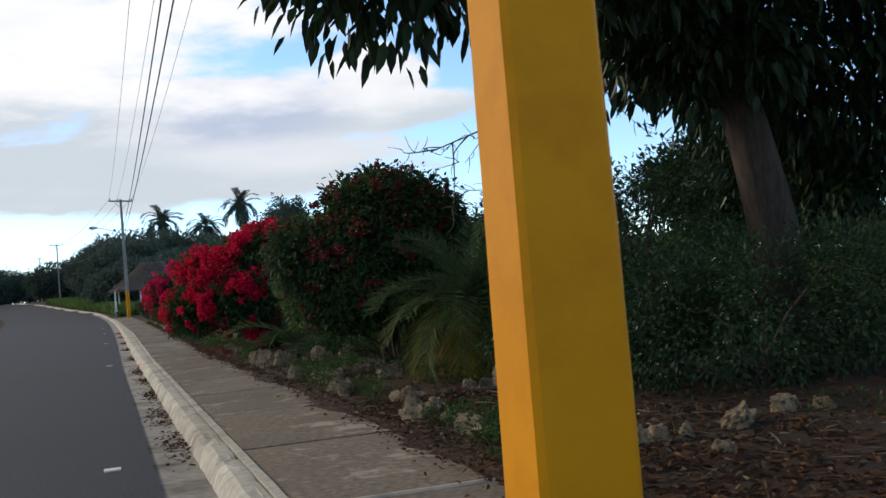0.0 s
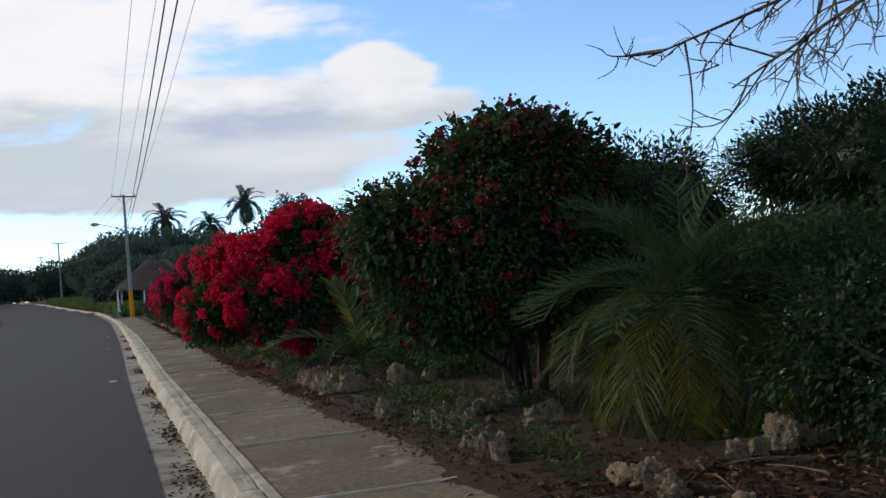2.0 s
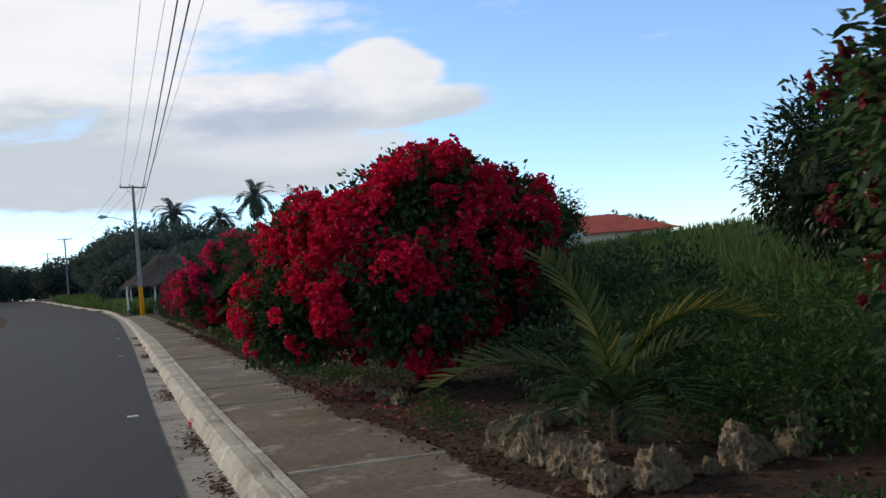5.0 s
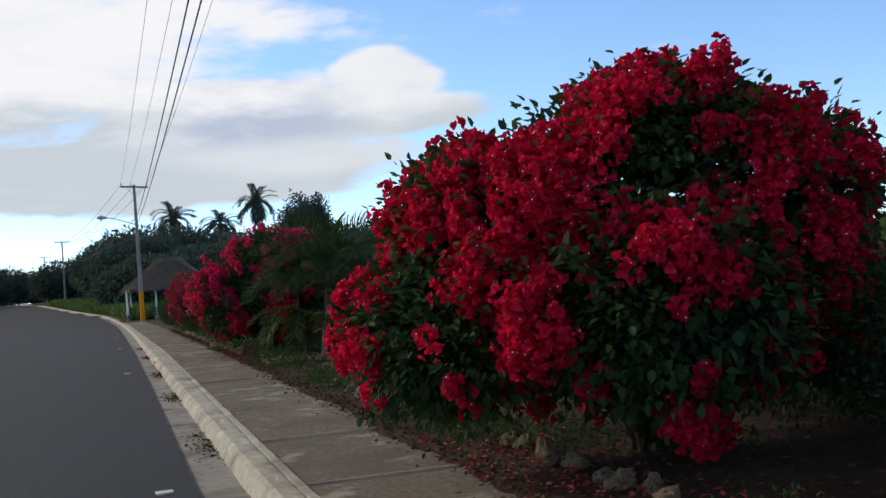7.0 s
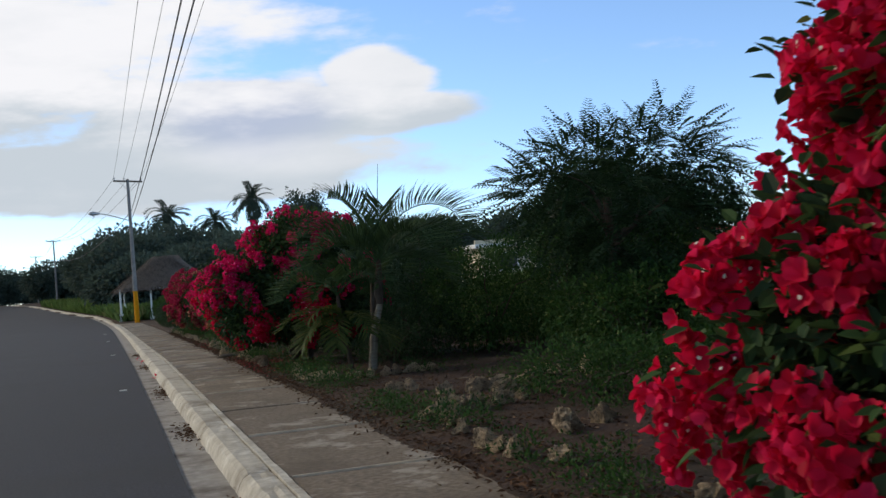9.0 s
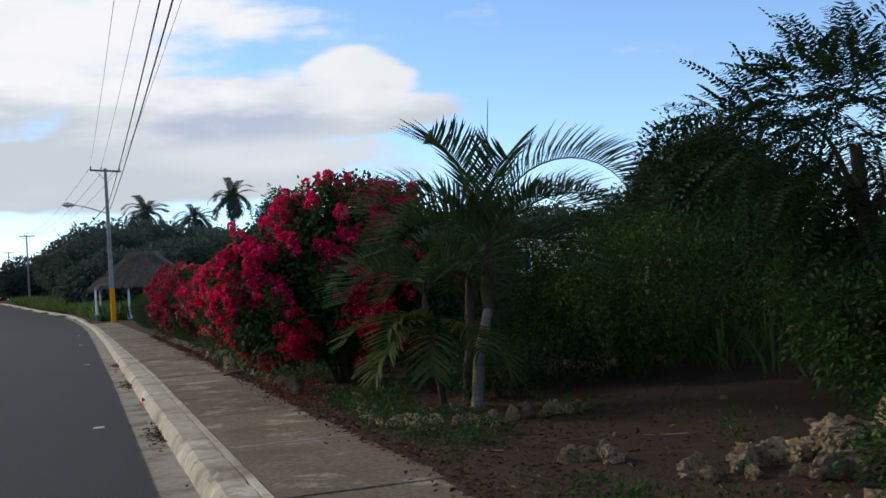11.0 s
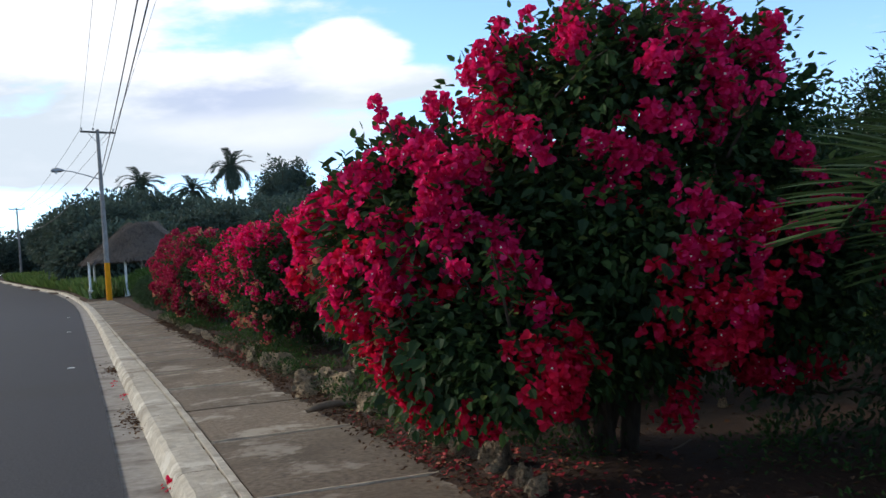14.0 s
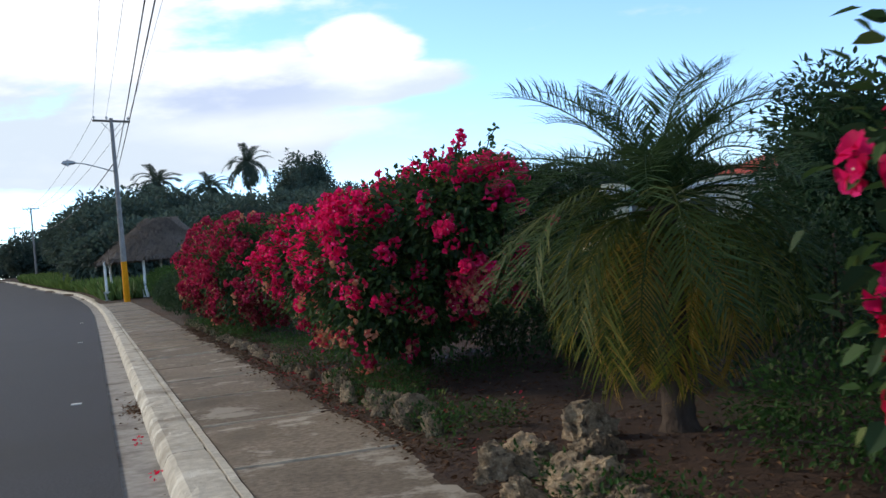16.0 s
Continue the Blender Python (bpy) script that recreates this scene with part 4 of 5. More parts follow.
# each stem: foot, height, lean, girth, and its fronds as (heading, rise, arch, length)
ARECA = (
    (0.0, 0.0, 0.85, 0.14, -0.08, 0.056, ((-48, 80, 2.7, 1.95), (-128, 72, 1.35, 1.5), (172, 68, 1.9, 1.35), (-95, 84, 1.7, 1.2), (5, 48, 1.5, 1.75), (28, 30, 1.4, 1.3), (-160, 45, 1.7, 1.2), (90, 60, 1.8, 1.2), (60, 45, 1.6, 1.2), (140, 55, 2.0, 1.3), (-20, 20, 1.5, 1.1), (-75, 60, 1.9, 1.2), (-150, 62, 2.0, 1.25), (15, 65, 1.9, 1.3))),
    (-0.22, 0.25, 0.45, -0.12, -0.05, 0.036, ((200, 50, 1.9, 1.0), (150, 62, 2.0, 1.05), (-110, 58, 1.8, 0.9), (-60, 65, 2.0, 0.95), (100, 45, 1.7, 0.9), (20, 50, 1.9, 0.9))),
    (0.12, 0.6, 0.6, 0.1, 0.05, 0.04, ((40, 55, 1.8, 1.1), (170, 25, 1.4, 0.9), (-30, 60, 1.9, 1.1), (110, 65, 1.9, 1.1), (190, 55, 2.0, 1.0), (-90, 40, 1.7, 0.9), (75, 30, 1.5, 1.0))),
)


def set_frond(parent, at, heading, rise, arch, length, mat, leaflet=0.42, width=0.02, vee=0.75, roll=0.0):
    """One frond built to its own arch, with a leaning blade."""
    me = frond_mesh("frond", length, int(34 * length), leaflet, width, arch, 0.3, vee, 0.16, 0.012)
    put("frond", me, mat, parent, m=pose(*at, 0, 0, heading) @ pose(0, 0, 0, 0, -rise, 0) @ pose(0, 0, 0, roll))


for px, py, h, lx, ly, r, fronds in ARECA:
    put("trunk", ringed_trunk("trunk", [(px, py, -0.03), (px + lx * 0.3, py + ly * 0.3, h * 0.5), (px + lx, py + ly, h)], r, r * 0.75), "palm_bark" if r > 0.05 else "bark", ap)
    put("crownshaft", tube("crownshaft", [(px + lx, py + ly, h), (px + lx, py + ly, h + 0.15), (px + lx * 1.2, py + ly * 1.2, h + 0.6)], [r * 0.8, r * 1.15, r * 0.5], 10), "bark", ap)
    for heading, rise, arch, length in fronds:
        set_frond(ap, (px + lx * 1.2, py + ly * 1.2, h + 0.55), heading, rise, arch, length, "frond", 0.44 if r > 0.05 else 0.34, roll=rng.uniform(-14, 14))
for heading, rise, length in ((175, 35, 0.95), (200, 15, 0.85), (-140, 30, 0.9), (-115, 12, 0.8), (150, 5, 0.8), (-80, 25, 0.8), (-45, 10, 0.85), (215, 40, 0.8)):
    set_frond(ap, (-0.3, 0.05, 0.7), heading, rise, 1.5, length, "frond_mid", 0.3, 0.022, 0.3)
put("spear_leaf", tube("spear_leaf", [(0.16, -0.1, 1.2), (0.18, -0.12, 1.9), (0.24, -0.16, 2.7)], [0.014, 0.009, 0.002], 6), "frond", ap)

date_up = [frond_mesh("date_frond", 1.12, 46, 0.26, 0.0085, a, 0.25, 0.5, 0.1, 0.009, 1.0) for a in (0.9, 1.4, 1.9)]
date_low = [frond_mesh("date_frond_low", 1.2, 44, 0.27, 0.0095, a, 0.55, 0.2, 0.12, 0.009, 1.0) for a in (1.7, 2.1, 2.5)]


def date_palm(x, y, z, h, n_up, n_low, n_dry, label, scale=1.0):
    t = thing("date_palm", x, y, z, label, "palm tree", "palms along the pavement")
    put("trunk", ringed_trunk("trunk", [(0, 0, -0.03), (0.02, 0.02, h * 0.5), (0, 0, h)], 0.1, 0.085), "bark", t)
    palm_crown(t, (0, 0, h), date_up, "frond", n_up, 12, 82, scale, 10)
    mid = [m_.copy() for m_ in date_low]
    for m_ in mid:
        m_.materials.clear()
    palm_crown(t, (0, 0, h - 0.05), mid, "frond_mid", n_low, -5, 40, scale, 60)
    gold = [m_.copy() for m_ in date_low]
    for m_ in gold:
        m_.materials.clear()
    palm_crown(t, (0, 0, h - 0.08), gold, "frond_pale", n_low // 2, -18, 15, scale, 25)
    if n_dry:
        dry = [m_.copy() for m_ in date_low]
        for m_ in dry:
            m_.materials.clear()
        palm_crown(t, (0, 0, h - 0.12), dry, "frond_dry", n_dry, -45, 0, scale * 0.95, 100, "dry_frond", "yellowed drooping frond")
    return t


date_palm(3.05, 41.15, 0.18, 1.32, 46, 18, 8, "bushy date palm with yellow drooping lower fronds", 1.0)
date_palm(3.1, 10.5, 0.18, 0.72, 36, 16, 2, "bushy green date palm with fine drooping fronds", 0.9)


yp = thing("young_palm", 2.36, 15.95, 0.18, "small young palm with pale arching fronds", "palm tree", "palms along the pavement")
put("trunk", ringed_trunk("trunk", [(0, 0, -0.03), (0, 0, 0.1), (0.01, 0, 0.2)], 0.05, 0.03), "bark", yp)
for heading, rise, arch, length, mat in ((120, 86, 1.0, 1.05, "frond_mid"), (-25, 80, 1.9, 1.05, "frond_pale"), (-15, 62, 2.0, 0.95, "frond_mid"), (175, 48, 1.4, 1.1, "frond_mid"), (195, 30, 1.2, 0.85, "frond"), (70, 60, 1.6, 0.8, "frond"),
                                         (-70, 50, 1.7, 0.7, "frond"), (20, 40, 1.6, 0.75, "frond"), (230, 55, 1.8, 0.7, "frond"), (-110, 30, 1.4, 0.6, "frond")):
    set_frond(yp, (0, 0, 0.18), heading, rise, arch, length, mat, 0.24, 0.022, 0.45, rng.uniform(-25, 25))


# --- trees ---


def limb_path(a, b, bend=0.15):
    a, b = np.array(a, float), np.array(b, float)
    k = np.linspace(0, 1, 9)[:, None]
    off = rng.normal(size=3) * bend
    return a + (b - a) * k + off * np.sin(k * np.pi)


def leafy_tree(name, x, y, z, trunk, r, blobs, clumps, per, leaf_len, leaf_w, mat, label, limbs=9, droop=0.6, spread=0.16, group="", bark="bark", lo=0.6, core=False):
    t = thing(name, x, y, z, label, "tree", group)
    P = np.array(trunk, float)
    put("trunk", tube("trunk", np.concatenate([limb_path(P[i], P[i + 1], 0.02)[: 8 if i < len(P) - 2 else 9] for i in range(len(P) - 1)]), np.linspace(r * 1.15, r * 0.6, 8 * (len(P) - 2) + 9), 12), bark, t)
    c, d = blob_points(blobs, clumps, lo, 1.05, x)
    ends = c[rng.choice(len(c), limbs, replace=False)]
    for e in ends:
        put("limb", tube("limb", limb_path(P[-1] - (0, 0, 0.1), e, 0.12), np.linspace(r * 0.4, r * 0.06, 9), 7), bark, t)
    put("crown", fast_mesh("crown", *scatter_leaves(c, per, spread, leaf_len, leaf_w, droop, d)), mat, t)
    if core:
        bm = bmesh.new()
        for b in blobs:
            made = bmesh.ops.create_icosphere(bm, subdivisions=3, radius=1)["verts"]
            for v in made:
                k = 0.74 * (1 + 0.3 * noise.noise(v.co * 2.5 + Vector((x, y, b[0]))) + 0.15 * noise.noise(v.co * 7))
                v.co = Vector((b[0] + v.co.x * b[3] * k, b[1] + v.co.y * b[4] * k, b[2] + v.co.z * b[5] * k))
        put("inner_crown", from_bm(bm, "inner_crown"), mat, t)
    return t


# big dark tree that hangs over the pavement's edge, seen first
leafy_tree("mango_tree", 4.75, 8.1, 0.3, [(0.12, 0.1, -0.05), (0.05, 0.05, 0.9), (-0.25, -0.05, 2.0), (-0.3, 0.1, 2.7)], 0.2,
           [(0.25, 0.3, 3.1, 1.6, 2.0, 0.85), (-1.7, -1.2, 2.95, 1.0, 0.9, 0.5), (-3.2, -1.9, 2.48, 0.78, 0.65, 0.36), (1.2, 0.4, 2.6, 1.5, 1.6, 0.9), (1.9, 1.4, 2.1, 1.2, 1.2, 1.0), (-0.6, -0.3, 2.5, 0.8, 0.8, 0.45)],
           950, 30, 0.15, 0.34, "leaf_mango", "large mango tree with thick dark trunk and drooping leaves", 14, 0.8, 0.15, "trees behind the pavement")


def twig_branch(x, y, z, start, end, count, label):
    """A bare dry branch that forks into hanging twigs."""
    t = thing("dead_branch", x, y, z, label, "branch")
    main = limb_path(start, end, 0.1)
    parts = [tube_arrays(main, np.linspace(0.02, 0.005, 9), 6)]
    for i in range(count):
        k = rng.uniform(0.15, 1)
        a = np.array([np.interp(k, np.linspace(0, 1, 9), main[:, c]) for c in range(3)])
        way = unit(unit(np.array(end) - np.array(start)) * 0.5 + rng.normal(size=3) * 0.5 + np.array([0, 0, -0.35]))
        L = rng.uniform(0.2, 0.6)
        p = limb_path(a, a + way * L, 0.05)
        parts.append(tube_arrays(p, np.linspace(0.007, 0.002, 9), 4))
        for j in range(4):
            q = p[rng.integers(3, 9)]
            w2 = unit(way + rng.normal(size=3) * 0.6)
            parts.append(tube_arrays(limb_path(q, q + w2 * rng.uniform(0.08, 0.22), 0.02), np.linspace(0.004, 0.0015, 9), 4))
    put("branchwork", fast_mesh("branchwork", *join_arrays(parts), smooth=True), "twig", t)
    return t


twig_branch(4.4, 9.3, 2.2, (0.0, 0.0, 0.7), (-1.75, 0.6, 0.0), 26, "bare dry tree branch with many fine twigs")
twig_branch(4.4, 9.5, 2.2, (0.1, 0.0, 0.6), (-1.0, 0.8, -0.1), 20, "bare dry tree branch with many fine twigs")


def compound_tree(x, y, z, h, blobs, sprays, label):
    """A tree whose leaves are feathered sprays."""
    t = thing("feather_leaf_tree", x, y, z, label, "tree", "trees behind the pavement")
    put("trunk", tube("trunk", limb_path((0, 0, -0.05), (0.1, 0.1, h), 0.08), np.linspace(0.1, 0.05, 9), 10), "bark", t)
    c, d = blob_points(blobs, sprays, 0.45, 1.05, x)
    for e in c[rng.choice(len(c), 12, replace=False)]:
        put("limb", tube("limb", limb_path((0.08, 0.08, h * 0.7), e, 0.1), np.linspace(0.035, 0.006, 9), 6), "bark", t)
    n, k = len(c), 13
    way = unit(d + rng.normal(size=(n, 3)) * 0.5 + np.array([0, 0, -0.15]))
    L = rng.uniform(0.35, 0.7, n)
    up = unit(rand_dirs(n) * 0.4 + np.array([0, 0, 1.0]))
    side = unit(np.cross(way, up))
    arr = []
    for j in range(k):
        f = (j + 1) / k
        pos = c + way * (L * f)[:, None] - np.array([0, 0, 0.12]) * (f * f)
        for s in (1, -1):
            ll = 0.085 * (0.6 + 0.5 * math.sin(math.pi * f)) * np.ones(n)
            arr.append(leaf_arrays(pos, side * s + way * 0.5 + rng.normal(size=(n, 3)) * 0.1, up, ll, ll * 0.36, 0.1, 0.15))
    put("crown", fast_mesh("crown", *join_arrays(arr)), "leaf_dark", t)
    return t


compound_tree(5.4, 30.3, 0.25, 1.9, [(0, 0, 2.0, 1.0, 0.9, 0.72), (-0.7, 0.1, 1.95, 0.5, 0.6, 0.35), (0.9, 0.3, 2.1, 1.0, 1.0, 0.75), (0.3, -0.4, 1.45, 0.9, 0.7, 0.6), (1.0, 0.2, 1.25, 1.0, 0.9, 0.8), (-0.5, -0.4, 2.15, 0.45, 0.5, 0.3)], 1300, "tall feathery-leaved tree with drooping compound leaves")

# --- shrub masses behind the rock border ---


def shrub(x, y, blobs, clumps, per, ln, w, mat, label, spread=0.12, name="shrub"):
    z = land_z(x, y)
    t = thing(name, x, y, z, label, "shrub", "green shrubs behind the rocks")
    c, d = blob_points(blobs, clumps, 0.45, 1.06, x + y)
    put("foliage", fast_mesh("foliage", *scatter_leaves(c, per, spread, ln, w, 0.2, d)), mat, t)
    if "white flowers" in label:
        fl = c[rng.choice(len(c), 70)] + d[rng.choice(len(d), 70)] * 0.08
        stuffed(put("white_flower", fast_mesh("white_flower", *scatter_leaves(fl, 4, 0.006, 0.014, 0.7, 0.0)), "flower", t))
    put("stem", stems((0, 0, -0.03), c[rng.choice(len(c), 8)], 0.02, "stem"), "bark", t)
    return t


SHRUBS_START = [
    (4.05, 8.9, 0.62, 0.6, 1.75, 0.07, "leaf_dark", "tall dark green leafy shrub"),
    # the mango's shade is put into the dark leaf of the white-flowered three
    (4.2, 7.6, 1.2, 1.0, 0.95, 0.06, "leaf_dark", "leafy green shrub with small white flowers"),
    (5.6, 8.2, 1.4, 1.2, 1.1, 0.06, "leaf_dark", "leafy green shrub with small white flowers"),
    (3.6, 9.0, 0.8, 0.8, 0.9, 0.06, "leaf_dark", "leafy green shrub with small white flowers"),
    (4.4, 10.6, 1.0, 1.0, 1.1, 0.07, "leaf_dark", "dense dark green shrub"),
    (5.8, 11.5, 1.3, 1.3, 1.2, 0.07, "leaf_dark", "dense dark green shrub"),
    (4.5, 14.0, 0.8, 0.8, 0.6, 0.07, "leaf_dark", "dense dark green shrub"),
    (3.4, 15.4, 0.8, 0.9, 0.55, 0.06, "leaf_weed", "low leafy green shrub"),
    (4.0, 17.2, 1.1, 1.1, 0.7, 0.06, "leaf_weed", "low leafy green shrub"),
    (3.1, 17.6, 0.6, 0.9, 0.55, 0.06, "leaf_dark", "low dark green shrub"),
]
SHRUBS_MIDDLE = [
    # first two are added as dark fill for the shade behind the red bougainvillea
    (3.9, 18.9, 0.8, 0.9, 1.0, 0.07, "leaf_dark", "dense dark green shrub"),
    (4.2, 20.6, 0.9, 1.0, 1.0, 0.07, "leaf_dark", "dense dark green shrub"),
    (3.9, 22.6, 0.9, 1.3, 0.7, 0.06, "leaf_weed", "low leafy green shrub"),
    (4.6, 24.8, 1.0, 1.3, 0.8, 0.06, "leaf_weed", "low leafy green shrub"),
    (3.6, 27.0, 0.6, 1.0, 0.4, 0.06, "leaf_weed", "low leafy green shrub"),
    (4.9, 33.4, 1.0, 1.1, 1.5, 0.08, "leaf_weed", "broad bright green shrub"),
    (5.2, 29.2, 1.0, 0.9, 1.0, 0.08, "leaf_weed", "broad bright green shrub"),
    (6.8, 30.8, 1.4, 1.4, 1.4, 0.08, "leaf_weed", "broad bright green shrub"),
    (6.4, 34.2, 1.4, 1.2, 1.7, 0.08, "leaf_weed", "broad bright green shrub"),
]
SHRUBS_END = [
    (5.0, 37.2, 0.9, 0.8, 2.1, 0.07, "leaf_dark", "broad dark green shrub"),
    (3.8, 33.6, 0.6, 0.8, 0.8, 0.06, "leaf_dark", "low dark green shrub"),
    (3.25, 32.9, 0.4, 0.4, 0.45, 0.05, "leaf_dark", "low dark green shrub"),
    (3.0, 37.6, 0.7, 0.7, 0.6, 0.06, "leaf_dark", "low dark green shrub"),
    (3.4, 39.6, 0.7, 0.8, 0.45, 0.05, "leaf_weed", "low leafy green shrub"),
    (3.8, 34.8, 0.8, 1.2, 1.6, 0.07, "leaf_dark", "broad dark green shrub"),
    (3.9, 38.2, 0.9, 1.4, 1.2, 0.07, "leaf_dark", "broad dark green shrub"),
    (4.6, 41.5, 1.0, 1.3, 1.3, 0.07, "leaf_dark", "broad dark green shrub"),
    (4.4, 45.5, 1.0, 2.2, 1.2, 0.08, "leaf_dark", "broad dark green shrub"),
    (2.5, 66.0, 0.9, 2.0, 1.3, 0.1, "leaf_dark", "dark green shrub beside the pavement"),
    (2.6, 73.0, 1.0, 3.0, 1.2, 0.1, "leaf_dark", "dark green shrub beside the pavement"),
    (3.0, 83.0, 1.2, 4.0, 1.5, 0.12, "leaf_weed", "green shrub beside the thatched hut"),
    (3.4, 92.5, 1.2, 2.5, 1.7, 0.12, "leaf_weed", "green shrub beside the thatched hut"),
]
for (sx, sy, rx, ry, h, ln, mat, label) in SHRUBS_START + SHRUBS_MIDDLE + SHRUBS_END:
    n = int(190 * min(2.2, rx * ry + 0.4))
    shrub(sx, sy, [(0, 0, h * 0.5, rx, ry, h * 0.5), (rx * 0.35, -ry * 0.3, h * 0.62, rx * 0.6, ry * 0.6, h * 0.42), (-rx * 0.35, ry * 0.3, h * 0.55, rx * 0.6, ry * 0.6, h * 0.4)], n, 36, ln * 0.72, 0.5, mat, label, 0.09)

# trees farther back
for (tx, ty, h, rad, ln, label) in [(8.6, 21.0, 2.6, 1.4, 0.1, "round dark green tree behind the shrubs"), (10.5, 16.5, 2.7, 1.6, 0.1, "round dark green tree behind the shrubs"),
                                    (13.5, 22, 2.8, 2.0, 0.12, "round dark green tree behind the shrubs"),
                                    (12, 42, 3.0, 1.8, 0.11, "round dark green tree on the slope"), (8.9, 38.0, 3.1, 0.95, 0.1, "round dark green tree on the slope"), (7.3, 44.6, 2.4, 0.9, 0.09, "round dark green tree behind the palms"), (12.8, 46, 2.2, 1.7, 0.1, "round dark green tree behind the palms"),
                                    (11.8, 64, 2.9, 2.2, 0.16, "broad dark tree before the house"), (36, 96, 5.0, 3.5, 0.3, "broad dark tree behind the house"), (44, 100, 4.6, 4.5, 0.3, "broad dark tree behind the house")]:
    z = land_z(tx, ty)
    leafy_tree("tree", tx, ty, z, [(0, 0, -0.1), (0.05, 0, h * 0.3), (0, 0.05, h * 0.5)], 0.1 + h * 0.02,
               [(0, 0, h * 0.62, rad, rad, h * 0.36), (rad * 0.5, 0.2, h * 0.5, rad * 0.7, rad * 0.7, h * 0.3), (-rad * 0.5, -0.2, h * 0.55, rad * 0.7, rad * 0.7, h * 0.3)], 420, 32, ln, 0.42, "leaf_mango" if h > 2.55 else "leaf_dark", label, 8, 0.3, 0.16, "trees behind the pavement", lo=0.75, core=True)

# tall grass on the slope
gx, gy = rng.uniform(5.5, 19, 26000), rng.uniform(11, 60, 26000)
gz = np.array([land_z(a, b) for a, b in zip(gx, gy)])
gl = rng.uniform(0.25, 0.6, len(gx))
bl = leaf_arrays(np.stack([gx, gy, gz], 1), np.stack([rng.normal(size=len(gx)) * 0.3, rng.normal(size=len(gx)) * 0.3, np.ones(len(gx))], 1), rand_dirs(len(gx)), gl, gl * 0.09, 0.1, 0.2)
tagged(put("grass", fast_mesh("grass", *bl), "grass"), "tall bright green grass on the slope", "grass", kind="stuff")

# verge grass beyond the hut
gy = rng.uniform(100, 190, 9000)
gx = np.array([inner(v) for v in gy]) + 0.3 + np.abs(rng.normal(size=9000)) * 2.5
gz = np.array([land_z(a, b) for a, b in zip(gx, gy)])
gl = rng.uniform(0.5, 1.2, 9000)
bl = leaf_arrays(np.stack([gx, gy, gz], 1), np.stack([rng.normal(size=9000) * 0.4, rng.normal(size=9000) * 0.4, np.ones(9000)], 1), rand_dirs(9000), gl, gl * 0.25, 0.1, 0.2)
tagged(put("grass", fast_mesh("grass", *bl), "grass"), "rough green grass on the road verge", "grass", kind="stuff")

# --- thatched hut ---
hut = thing("thatched_hut", 3.4, 103.5, road_z(103) + 0.12, "open thatched roadside hut on white posts", "hut")
post = tube("post", [(0, 0, -0.15), (0, 0, 1.2), (0, 0, 2.35)], [0.09, 0.085, 0.08], 10)
plinth = box("plinth", 0.34, 0.34, 0.55, 0.02)
for px, py in ((-3.3, -2.6), (-2.95, 2.4), (-1.1, -2.9), (1.2, -2.9), (3.0, -2.4), (2.9, 2.4), (0.2, 2.8)):
    q = put("post", post, "white", hut, m=pose(px, py, 0))
    put("plinth", plinth, "white", q)
put("low_wall", box("low_wall", 0.16, 3.6, 0.45, 0.02), "white", hut, m=pose(-3.1, 0, 0.0))
roof_v, roof_f = [], []
ring_n = 40
for k, (rx, ry, rz) in enumerate(((3.75, 3.75, 2.2), (3.7, 3.7, 2.42), (2.4, 2.4, 3.4), (1.2, 1.0, 4.35), (0.75, 0.35, 4.75), (0.7, 0.06, 4.82))):
    for i in range(ring_n):
        a = 2 * math.pi * i / ring_n
        j = 1 + 0.05 * noise.noise(Vector((math.cos(a) * 5, math.sin(a) * 5, k * 3)))
        sq = 1 / max(abs(math.cos(a)), abs(math.sin(a))) ** 0.45
        roof_v.append((0.7 * k / 5 + rx * math.cos(a) * sq * j, ry * math.sin(a) * sq * j, rz + 0.06 * noise.noise(Vector((a * 4, k, 1)))))
for k in range(5):
    roof_f += [(k * ring_n + i, k * ring_n + (i + 1) % ring_n, (k + 1) * ring_n + (i + 1) % ring_n, (k + 1) * ring_n + i) for i in range(ring_n)]
roof = put("roof", fast_mesh("roof", roof_v, roof_f), "thatch", hut, "shaggy grey-brown thatch")
n = 3500
ta, tk = rng.uniform(0, 2 * np.pi, n), rng.uniform(0, 1, n)
tr, tz = 3.7 + (0.6 - 3.7) * tk, 2.4 + 2.4 * tk
sq = 1 / np.maximum(np.abs(np.cos(ta)), np.abs(np.sin(ta))) ** 0.45
pos = np.stack([tr * sq * np.cos(ta), tr * sq * np.sin(ta), tz + 0.05], 1)
dn = unit(np.stack([np.cos(ta), np.sin(ta), -0.8 * np.ones(n)], 1) + rng.normal(size=(n, 3)) * 0.18)
put("thatch_layer", fast_mesh("thatch_layer", *leaf_arrays(pos, dn, np.tile([0, 0, 1.0], (n, 1)), rng.uniform(0.4, 0.8, n), np.full(n, 0.09), 0.1, 0.05)), "thatch", roof)

# --- house on the slope ---
hz = land_z(24, 76)
house = thing("house", 18.5, 72.0, hz, "cream single-storey house with flat and red roofs", "house")
put("wall", box("wall", 9.0, 6.0, 2.35, 0.03), "cream", house, m=pose(4.6, 3.2, -0.3))
put("flat_roof", box("flat_roof", 9.8, 6.8, 0.22, 0.03), "white", house, m=pose(4.6, 3.2, 2.05))
put("parapet", box("parapet", 9.8, 0.15, 0.2, 0.02), "cream", house, m=pose(4.6, -0.1, 2.27))
